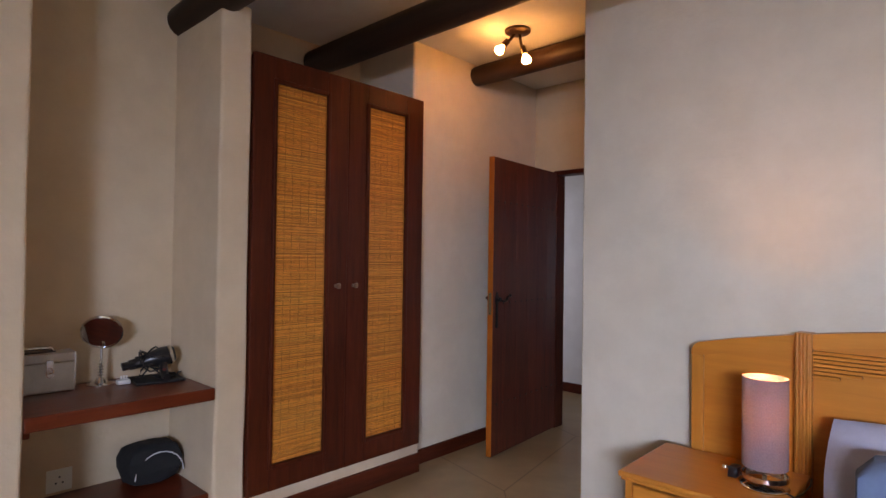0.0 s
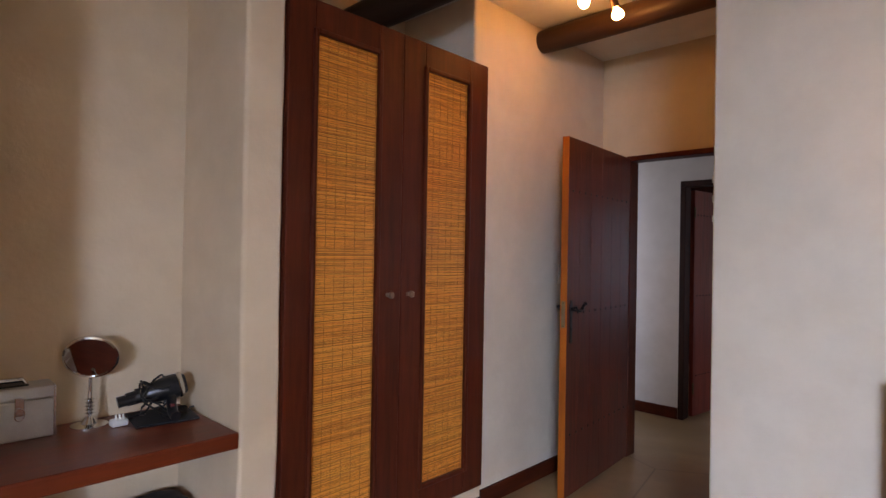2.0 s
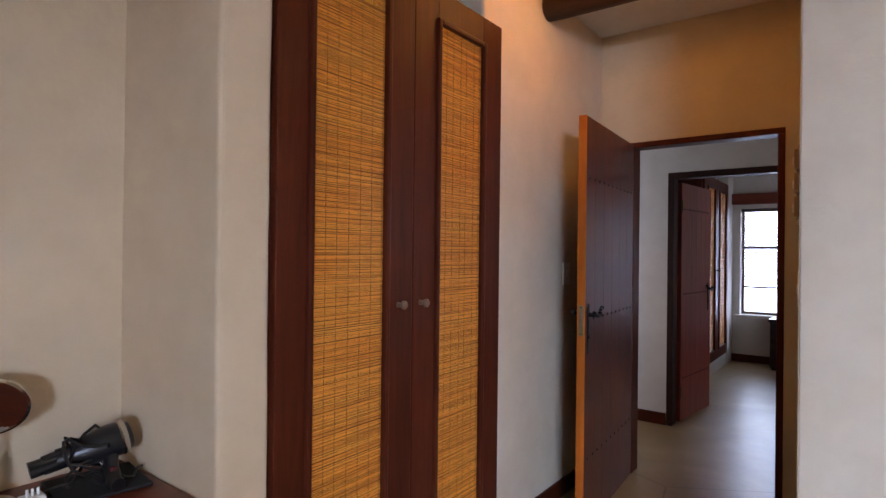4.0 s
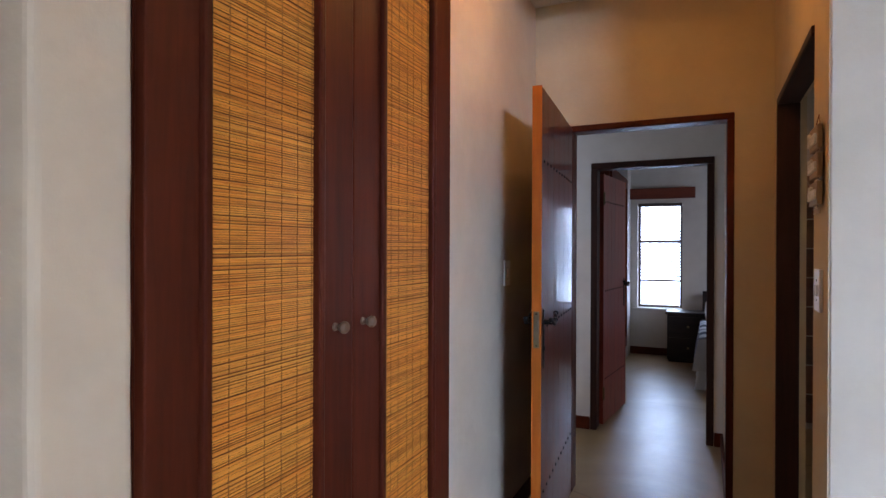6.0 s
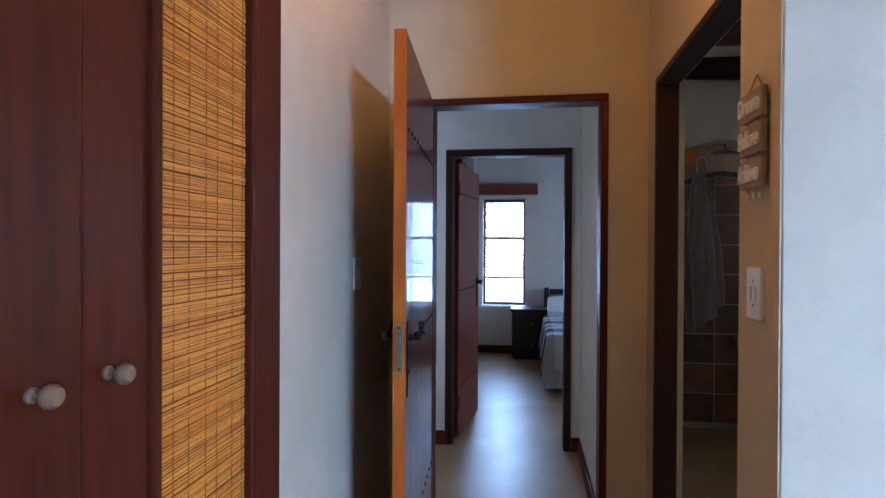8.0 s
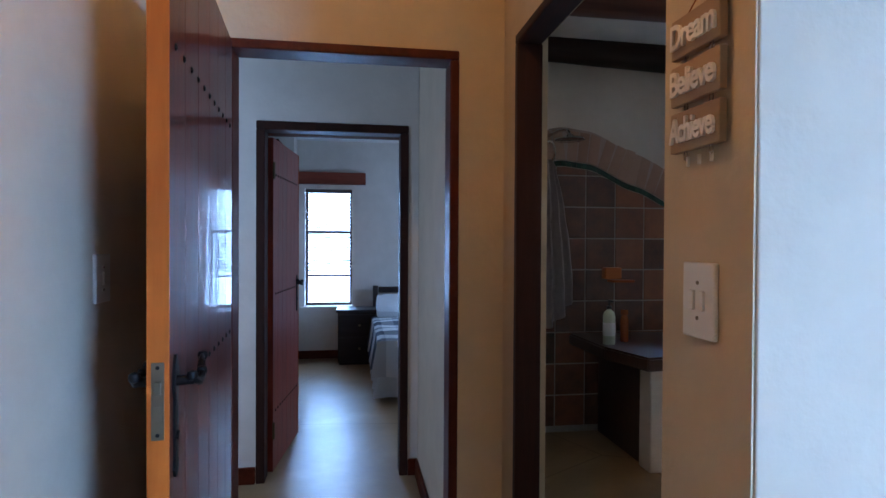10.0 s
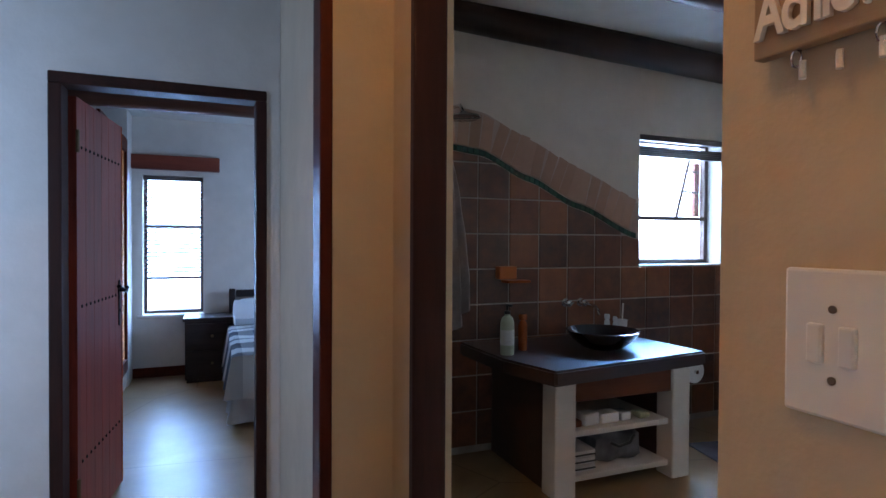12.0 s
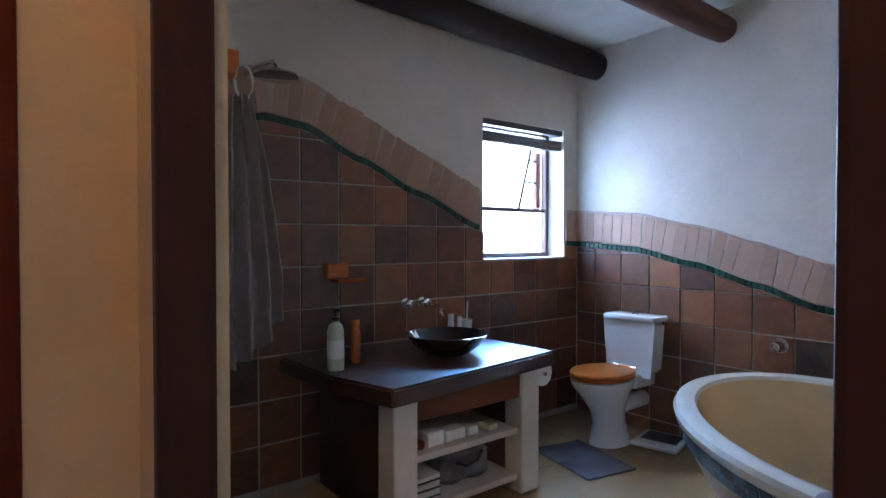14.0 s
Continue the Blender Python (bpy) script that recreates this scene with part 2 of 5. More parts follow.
_p.inputs["Base Color"].default_value = (0.82, 0.82, 0.82, 1)
BULB = glow("lit_bulb", (1.0, 0.58, 0.22), 88.0)
LAMPBULB = glow("lit_lamp_bulb", (1.0, 0.70, 0.36), 480.0)


def screed():
    """Polished cement floor: pale, blotched, with scored joints."""
    m, t, p = nodes_of("polished_screed")
    v = coords(t)
    big = noise_of(t, v, 1.3, 7, 0.6, 0.6)
    mid = noise_of(t, v, 9, 6, 0.65)
    c = ramp(t, big, [(0.3, (0.29, 0.175, 0.085)), (0.55, (0.37, 0.235, 0.122)), (0.75, (0.45, 0.30, 0.17))])
    c = mixed(t, 0.25, c, ramp(t, mid, [(0.3, (0.45, 0.42, 0.38)), (0.65, (1, 1, 1))]), "MULTIPLY")
    vo = t.nodes.new("ShaderNodeTexVoronoi")
    vo.feature = "DISTANCE_TO_EDGE"
    vo.inputs["Scale"].default_value = 0.55
    vo.inputs["Randomness"].default_value = 0.7
    t.links.new(v, vo.inputs["Vector"])
    crack = ramp(t, vo.outputs["Distance"], [(0.0, (0.55, 0.52, 0.48)), (0.003, (1, 1, 1))])
    c = mixed(t, 1.0, c, crack, "MULTIPLY")
    t.links.new(c, p.inputs["Base Color"])
    spread_value(t, mid, 0.22, 0.42, p.inputs["Roughness"])
    p.inputs["Specular IOR Level"].default_value = 0.36
    bumped(t, p, noise_of(t, v, 5, 3, 0.5), 0.22, 0.004)
    return m


SCREED = screed()


def shade_cloth():
    m, t, p = nodes_of("mauve_lampshade")
    v = coords(t, (1, 1, 1))
    n = noise_of(t, v, 220, 3, 0.6)
    c = ramp(t, n, [(0.3, (0.17, 0.11, 0.115)), (0.7, (0.25, 0.165, 0.17))])
    t.links.new(c, p.inputs["Base Color"])
    p.inputs["Roughness"].default_value = 0.9
    tr = t.nodes.new("ShaderNodeBsdfTranslucent")
    tr.inputs["Color"].default_value = (0.55, 0.40, 0.36, 1)
    mx = t.nodes.new("ShaderNodeMixShader")
    mx.inputs[0].default_value = 0.11
    t.links.new(p.outputs[0], mx.inputs[1])
    t.links.new(tr.outputs[0], mx.inputs[2])
    t.links.new(mx.outputs[0], t.nodes["Material Output"].inputs["Surface"])
    bumped(t, p, n, 0.2, 0.0005)
    return m


SHADE = shade_cloth()


def plaid():
    """Grey, white and navy checked cover."""
    m, t, p = nodes_of("checked_cover")
    v = coords(t, (1, 1, 1))
    sep = t.nodes.new("ShaderNodeSeparateXYZ")
    t.links.new(v, sep.inputs[0])
    cols = None
    for axis, width in (("Y", 0.62), ("X", 0.55)):
        f = t.nodes.new("ShaderNodeMath")
        f.operation = "MULTIPLY"
        f.inputs[1].default_value = 1 / width
        t.links.new(sep.outputs[axis], f.inputs[0])
        fr = t.nodes.new("ShaderNodeMath")
        fr.operation = "FRACT"
        t.links.new(f.outputs[0], fr.inputs[0])
        r = ramp(t, fr.outputs[0], [(0.0, (0.03, 0.035, 0.055)), (0.26, (0.80, 0.77, 0.74)), (0.50, (0.20, 0.20, 0.22)), (0.60, (0.80, 0.77, 0.74)), (0.86, (0.06, 0.065, 0.09))])
        t.nodes[-1].color_ramp.interpolation = "CONSTANT"
        cols = r if cols is None else mixed(t, 0.28, cols, r)
    t.links.new(cols, p.inputs["Base Color"])
    p.inputs["Roughness"].default_value = 0.9
    bumped(t, p, noise_of(t, v, 90, 4), 0.3, 0.002)
    return m


PLAID = plaid()

# ---- builders ----
WORLD = {}


def thing(name, at, label, category, group=""):
    ob = new(name)
    ob.empty_display_size = 0.05
    ob.location = at
    WORLD[ob] = Matrix.Translation(at)
    return tagged(ob, label, category, group)


def finish(bm, smooth):
    bmesh.ops.recalc_face_normals(bm, faces=bm.faces)
    for f in bm.faces:
        f.smooth = smooth


def part(name, bm, material, parent=None, label="", smooth=False):
    """One bmesh, in world places, as one mesh object under a thing or a part."""
    finish(bm, smooth)
    me = bpy.data.meshes.new(name)
    bm.to_mesh(me)
    bm.free()
    me.materials.append(material)
    if smooth:
        me.set_sharp_from_angle(angle=radians(40))
    ob = new(name, me)
    WORLD[ob] = Matrix()
    if parent:
        ob.parent = parent
        ob.matrix_parent_inverse = WORLD[parent].inverted()
    if label:
        tagged(ob, label)
    return ob


def single(name, bm, material, label, category, group="", kind="", smooth=False):
    return tagged(part(name, bm, material, None, "", smooth), label, category, group, kind)


def structure(name, bm, material, label, category="wall", smooth=False):
    return single(name, bm, material, label, category, "", "structure", smooth)


def box(lo, hi, bevel=0.0, bm=None, turn=None, seg=2):
    """A box from corner to corner; turn: a matrix applied to it."""
    b = bmesh.new()
    bmesh.ops.create_cube(b, size=1)
    for v in b.verts:
        v.co = Vector([(lo[i] + hi[i]) / 2 + v.co[i] * (hi[i] - lo[i]) for i in range(3)])
    if bevel:
        bmesh.ops.bevel(b, geom=list(b.edges), offset=bevel, segments=seg, affect="EDGES", profile=0.5)
    if turn:
        b.transform(turn)
    return joined(bm, b)


def joined(bm, b):
    if bm is None:
        return b
    me = bpy.data.meshes.new("tmp")
    b.to_mesh(me)
    b.free()
    bm.from_mesh(me)
    bpy.data.meshes.remove(me)
    return bm


def boxes(*pairs, bevel=0.0):
    bm = bmesh.new()
    for lo, hi in pairs:
        box(lo, hi, bevel, bm)
    return bm


def rod(a, b, r, r2=None, seg=16, bm=None, cap=True):
    a, b = Vector(a), Vector(b)
    out = bmesh.new()
    bmesh.ops.create_cone(out, cap_ends=cap, segments=seg, radius1=r, radius2=r if r2 is None else r2, depth=(b - a).length)
    out.transform(Matrix.Translation((a + b) / 2) @ (b - a).to_track_quat("Z", "Y").to_matrix().to_4x4())
    return joined(bm, out)


def lathe(profile, at=(0, 0, 0), seg=32, bm=None, turn=None, sx=1.0, sy=1.0):
    """Turns a profile of (radius, height) about z."""
    out = bmesh.new()
    rings = []
    for r, z in profile:
        rings.append([out.verts.new((sx * r * math.cos(2 * math.pi * k / seg), sy * r * math.sin(2 * math.pi * k / seg), z)) for k in range(seg)])
    for a, b in zip(rings, rings[1:]):
        for k in range(seg):
            out.faces.new((a[k], a[(k + 1) % seg], b[(k + 1) % seg], b[k]))
    for ring, r in ((rings[0], profile[0][0]), (rings[-1], profile[-1][0])):
        if r > 0.0005:
            out.faces.new(ring)
    bmesh.ops.remove_doubles(out, verts=out.verts, dist=0.00005)
    if turn:
        out.transform(turn)
    out.transform(Matrix.Translation(at))
    return joined(bm, out)


def tube(points, r, seg=8, bm=None):
    """A bent rod through the points."""
    pts = [Vector(p) for p in points]
    out = bmesh.new()
    rings = []
    up = Vector((0.13, 0.27, 0.95))
    for i, p in enumerate(pts):
        d = (pts[min(i + 1, len(pts) - 1)] - pts[max(i - 1, 0)]).normalized()
        a = d.cross(up)
        a = a.normalized() if a.length > 0.05 else d.cross(Vector((1, 0, 0))).normalized()
        b = d.cross(a).normalized()
        rings.append([out.verts.new(p + r * (math.cos(2 * math.pi * k / seg) * a + math.sin(2 * math.pi * k / seg) * b)) for k in range(seg)])
    for a, b in zip(rings, rings[1:]):
        for k in range(seg):
            out.faces.new((a[k], a[(k + 1) % seg], b[(k + 1) % seg], b[k]))
    out.faces.new(rings[0])
    out.faces.new(rings[-1])
    return joined(bm, out)


def prism(outline, a, b, axis, bm=None):
    """An outline of pairs, drawn out from a to b along an axis (x, y or z)."""
    out = bmesh.new()

    def place(u, v, w):
        return {"x": (w, u, v), "y": (u, w, v), "z": (u, v, w)}[axis]

    low = [out.verts.new(place(u, v, a)) for u, v in outline]
    high = [out.verts.new(place(u, v, b)) for u, v in outline]
    n = len(outline)
    for k in range(n):
        out.faces.new((low[k], low[(k + 1) % n], high[(k + 1) % n], high[k]))
    out.faces.new(low)
    out.faces.new(high)
    return joined(bm, out)


def wobble(bm, amount, scale, seed=0.0):
    for v in bm.verts:
        q = v.co * scale + Vector((seed, seed * 1.7, 3.1))
        v.co += amount * noise.noise_vector(q)
    return bm


def cushion(lo, hi, puff=0.5, cuts=10, bm=None, turn=None):
    """A soft, pillow-shaped block."""
    out = bmesh.new()
    bmesh.ops.create_cube(out, size=2)
    bmesh.ops.subdivide_edges(out, edges=list(out.edges), cuts=cuts, use_grid_fill=True)
    c = [(lo[i] + hi[i]) / 2 for i in range(3)]
    h = [(hi[i] - lo[i]) / 2 for i in range(3)]
    for v in out.verts:
        x, y, z = v.co
        edge = (1 - abs(x) ** 4) * (1 - abs(y) ** 4)
        k = (1 - puff) + puff * max(edge, 0) ** 0.4
        n = noise.noise(Vector((x * 2 + c[0], y * 2 + c[1], z))) * 0.08
        v.co = Vector((c[0] + h[0] * x * (1 - 0.05 * y * y), c[1] + h[1] * y * (1 - 0.05 * x * x), c[2] + h[2] * (z * k + n)))
    if turn:
        out.transform(turn)
    return joined(bm, out)


def along(keys, s):
    """Smooth value between a few keyed pairs."""
    if s <= keys[0][0]:
        return keys[0][1]
    for (a, u), (b, v) in zip(keys, keys[1:]):
        if s <= b:
            f = (s - a) / (b - a)
            return u + (v - u) * (0.5 * f + 0.5 * f * f * (3 - 2 * f))
    return keys[-1][1]

# ---- structure ----
TOP = 2.88          # bedroom and passage ceiling
WX, EX = -2.45, -1.203   # passage walls
HB = 2.962          # headboard wall
N1, N2 = 4.38, 5.60     # the two door walls
BF, BT, BY, BX = 0.18, 2.635, 5.70, 1.74  # bathroom floor, ceiling, vanity wall, toilet wall
R2Y = 9.15          # window wall of the far room


def hand_plastered(lo, hi, amount=0.005, soft=0.016):
    """A wall block with soft, slightly uneven edges."""
    bm = box(lo, hi, soft, None, None, 3)
    bmesh.ops.subdivide_edges(bm, edges=[e for e in bm.edges if abs(e.verts[0].co.z - e.verts[1].co.z) > 1], cuts=28)
    for v in bm.verts:
        q = Vector((v.co.x * 0.6, v.co.y * 0.6, v.co.z * 2.2))
        d = noise.noise_vector(q) * amount + noise.noise_vector(q * 4) * amount * 0.35
        v.co += Vector((d.x, d.y, 0))
    return bm


structure("floor", boxes(((-5.2, -2.6, -0.12), (3.4, 9.4, 0.0))), SCREED, "polished beige cement screed floor with scored joints", "floor")
structure("floor_bathroom", boxes(((-1.093, HB + 0.101, 0.004), (BX + 0.1, BY + 0.1, BF))), SCREED, "raised pale cement bathroom floor", "floor")
structure("ceiling", boxes(((-3.2, -2.6, TOP), (3.4, N1 + 0.12, TOP + 0.1))), CEIL, "white plastered bedroom ceiling", "ceiling")
structure("ceiling_bathroom", boxes(((-1.09, HB + 0.1, BT), (BX + 0.1, BY + 0.2, BT + 0.1))), CEIL, "white bathroom ceiling", "ceiling")
structure("ceiling_hall", boxes(((-5.2, N1 + 0.12, 2.55), (-1.09, N2 + 0.12, 2.65))), CEIL, "white hall ceiling", "ceiling")
structure("ceiling_room", boxes(((-3.4, N2 + 0.12, 2.62), (1.2, R2Y + 0.3, 2.72))), CEIL, "white ceiling of the far bedroom", "ceiling")

structure("wall_niche_back", boxes(((-3.03, 0.766, 0), (-2.90, 1.53, TOP))), CREAM, "cream plastered back wall of the dressing niche")
structure("wall_pier", hand_plastered((-3.03, -2.4, 0), (-2.36, 0.766, TOP)), CREAM, "cream plastered wall pier beside the dressing niche")
structure("wall_nib", hand_plastered((-3.03, 1.522, 0), (-2.36, 1.682, 2.66)), CREAM, "cream plastered nib wall beside the wardrobe")
structure("wall_wardrobe_back", boxes(((-3.15, 1.532, 0), (-3.032, 2.902, TOP))), CREAM, "shaded plaster wall behind the wardrobe")
structure("wall_passage", hand_plastered((-3.15, 2.903, 0), (WX, N1, TOP), 0.003), SAND, "pale plastered passage wall behind the open door")
structure("wall_headboard", hand_plastered((EX + 0.0045, HB, 0), (3.3, HB + 0.10, TOP), 0.0015, 0.004), SAND, "pale plastered wall behind the bed")
structure("wall_bath_door", boxes(((EX, HB + 0.004, 0), (EX + 0.004, HB + 0.101, TOP)), ((EX, HB + 0.101, 0), (EX + 0.115, 3.210, TOP)), ((EX, 4.200, 0), (EX + 0.115, N1, TOP)), ((EX, 3.210, 2.156), (EX + 0.115, 4.200, TOP))), OCHRE, "warm ochre plastered wall with the bathroom doorway")
structure("wall_north", boxes(((-3.03, N1, 0), (-2.262, N1 + 0.12, TOP)), ((-1.385, N1, 0), (-1.09, N1 + 0.12, TOP)), ((-2.262, N1, 2.15), (-1.385, N1 + 0.12, TOP))), OCHRE, "warm plastered wall above the open doorway")
structure("wall_hall", boxes(((-5.2, N2, 0), (-2.345, N2 + 0.12, 2.62)), ((-1.464, N2, 0), (-1.402, N2 + 0.12, 2.62)), ((-2.345, N2, 2.104), (-1.464, N2 + 0.12, 2.62))), PALE, "pale hall wall with a second doorway")
structure("wall_hall_side", boxes(((-1.40, N1 + 0.122, 0), (-1.092, N2 + 0.2, TOP))), SAND, "pale end wall of the hall")
# unseen wall; its opening is added for the hall lamp
structure("wall_hall_south", boxes(((-5.2, N1, 0), (-4.22, N1 + 0.12, 2.62)), ((-3.38, N1, 0), (-3.032, N1 + 0.12, 2.62)), ((-4.22, N1, 0), (-3.38, N1 + 0.12, 0.9)), ((-4.22, N1, 2.1), (-3.38, N1 + 0.12, 2.62))), PALE, "pale unseen hall wall opened for the placed window")
structure("wall_hall_west", boxes(((-5.3, N1, 0), (-5.2, N2 + 0.12, 2.65))), PALE, "pale far end of the hall")
# bedroom shell behind the walker, with its window
structure("wall_bedroom_south", boxes(((-2.36, -2.5, 0), (1.4, -2.38, TOP)), ((3.0, -2.5, 0), (3.3, -2.38, TOP)), ((1.4, -2.5, 0), (3.0, -2.38, 0.85)), ((1.4, -2.5, 2.15), (3.0, -2.38, TOP))), SAND, "pale bedroom wall with a window")
structure("wall_bedroom_east", boxes(((3.3, -2.5, 0), (3.4, HB, TOP))), SAND, "pale bedroom side wall")
# far room
structure("wall_room_window", boxes(((-3.2, R2Y, 0), (-2.37, R2Y + 0.2, 2.62)), ((-1.808, R2Y, 0), (1.0, R2Y + 0.2, 2.62)), ((-2.37, R2Y, 0), (-1.808, R2Y + 0.2, 0.628)), ((-2.37, R2Y, 2.045), (-1.808, R2Y + 0.2, 2.62))), PALE, "pale wall with a narrow tall window")
structure("wall_room_west", boxes(((-3.3, N2 + 0.12, 0), (-3.2, R2Y + 0.2, 2.62))), PALE, "pale side wall of the far bedroom")
# unseen east wall, opened for the added side window
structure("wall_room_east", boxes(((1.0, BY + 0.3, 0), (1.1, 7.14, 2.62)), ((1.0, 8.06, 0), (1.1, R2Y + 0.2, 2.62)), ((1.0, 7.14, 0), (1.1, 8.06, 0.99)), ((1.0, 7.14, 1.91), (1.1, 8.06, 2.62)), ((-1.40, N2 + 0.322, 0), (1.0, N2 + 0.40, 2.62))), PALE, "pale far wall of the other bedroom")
# bathroom
structure("wall_vanity", boxes(((-1.09, BY, 0), (0.865, BY + 0.2, BT)), ((1.600, BY, 0), (BX + 0.2, BY + 0.2, BT)), ((0.865, BY, 0), (1.600, BY + 0.2, 1.243)), ((0.865, BY, 2.10), (1.600, BY + 0.2, BT))), BATHPALE, "pale bathroom wall above the tiles, with the window")
structure("wall_toilet", boxes(((BX, HB + 0.101, 0), (BX + 0.2, BY, BT))), BATHPALE, "pale bathroom wall behind the toilet and tub")

# skirtings
SK = 0.10


def skirting(name, lo, hi):
    structure(name, box(lo, hi, 0.006), DARK_H, "dark stained wooden skirting board", "skirting")


skirting("baseboard", (WX, 2.91, 0), (WX + 0.018, N1 - 0.02, SK))
skirting("baseboard", (-5.0, N2 - 0.018, 0), (-2.347, N2, SK))
skirting("baseboard", (-1.42, N1 + 0.14, 0), (-1.402, N2 - 0.02, SK))
skirting("baseboard", (-1.462, N2 - 0.018, 0), (-1.403, N2, SK))
skirting("baseboard", (-3.1, R2Y - 0.018, 0), (-1.3, R2Y, SK))
skirting("baseboard", (EX + 0.01, HB - 0.018, 0), (-0.75, HB, SK))
skirting("baseboard", (-2.359, 1.69, 0), (-2.342, 2.90, 0.125))

# ---- ceiling poles ----
def pole(name, a, b, r, label, m=None):
    bm = bmesh.new()
    n, seg = 18, 20
    a, b = Vector(a), Vector(b)
    d = (b - a).normalized()
    side = d.cross(Vector((0, 0, 1))).normalized()
    rings = []
    for i in range(n + 1):
        c = a.lerp(b, i / n)
        ring = []
        for k in range(seg):
            ang = 2 * math.pi * k / seg
            rr = r * (1 + 0.05 * noise.noise(Vector((c.x * 1.7, math.cos(ang) + a.y, math.sin(ang)))))
            if i in (0, n):
                rr *= 0.94
            ring.append(bm.verts.new(c + rr * (math.cos(ang) * side + math.sin(ang) * Vector((0, 0, 1)))))
        rings.append(ring)
    for p, q in zip(rings, rings[1:]):
        for k in range(seg):
            bm.faces.new((p[k], p[(k + 1) % seg], q[(k + 1) % seg], q[k]))
    bm.faces.new(rings[0])
    bm.faces.new(rings[-1])
    return single(name, bm, m or BEAM, label, "beam", "ceiling poles", "", True)


pole("ceiling_beam", (-2.89, 1.55, 2.69), (3.29, 1.55, 2.79), 0.095, "dark round timber pole beam over the nib wall")
pole("ceiling_beam", (-3.02, 2.49, 2.735), (3.29, 2.49, 2.75), 0.092, "dark round timber pole beam over the wardrobe")
pole("ceiling_beam", (WX + 0.002, 3.56, 2.788), (EX - 0.002, 3.56, 2.792), 0.075, "dark round timber pole beam across the passage")
pole("ceiling_beam", (EX + 0.13, 5.53, 2.625), (BX - 0.002, 5.535, 2.515), 0.09, "dark round timber pole beam along the bathroom wall")
pole("ceiling_beam", (EX + 0.13, 4.69, 2.53), (BX - 0.002, 4.69, 2.52), 0.075, "reddish round timber pole beam under the bathroom ceiling", BEAMRED)
pole("ceiling_beam", (-3.19, 7.5, 2.44), (0.99, 7.5, 2.45), 0.085, "reddish round timber pole beam in the far bedroom", BEAMRED)

# ---- door frames and doors ----
def door_frame(name, axis, a, b, face, back, top, w, label, up=None, level=None, inset=0.0):
    """A lining round an opening from a to b on a wall from face to back."""
    t = thing(name, ((a + b) / 2, (face + back) / 2, 0) if axis == "x" else ((face + back) / 2, (a + b) / 2, 0), label, "door frame")
    t["kind"] = "structure"

    def put(n, u0, u1, z0, z1, m, deep=0.0):
        lo, hi = ((u0, face + deep, z0), (u1, back, z1)) if axis == "x" else ((face + deep, u0, z0), (back, u1, z1))
        part(n, box(lo, hi, 0.006), m, t)

    put("jamb", a, a + w, 0, top - w, up or DARK, inset)
    put("jamb", b - w, b, 0, top - w, up or DARK)
    put("head", a, b, top - w, top, level or DARK_H)
    return t


door_frame("door_frame_1", "x", -2.262, -1.385, N1 - 0.012, N1 + 0.112, 2.148, 0.036, "dark red-brown wooden door frame of the passage doorway")
door_frame("door_frame_2", "x", -2.345, -1.464, N2 - 0.012, N2 + 0.115, 2.103, 0.05, "dark wooden door frame of the far bedroom doorway", FRAME, FRAME_H)
door_frame("door_frame_3", "y", 3.210, 4.200, EX - 0.010, EX + 0.085, 2.156, 0.034, "dark wooden door frame of the bathroom doorway", FRAME, FRAME_H, 0.046)


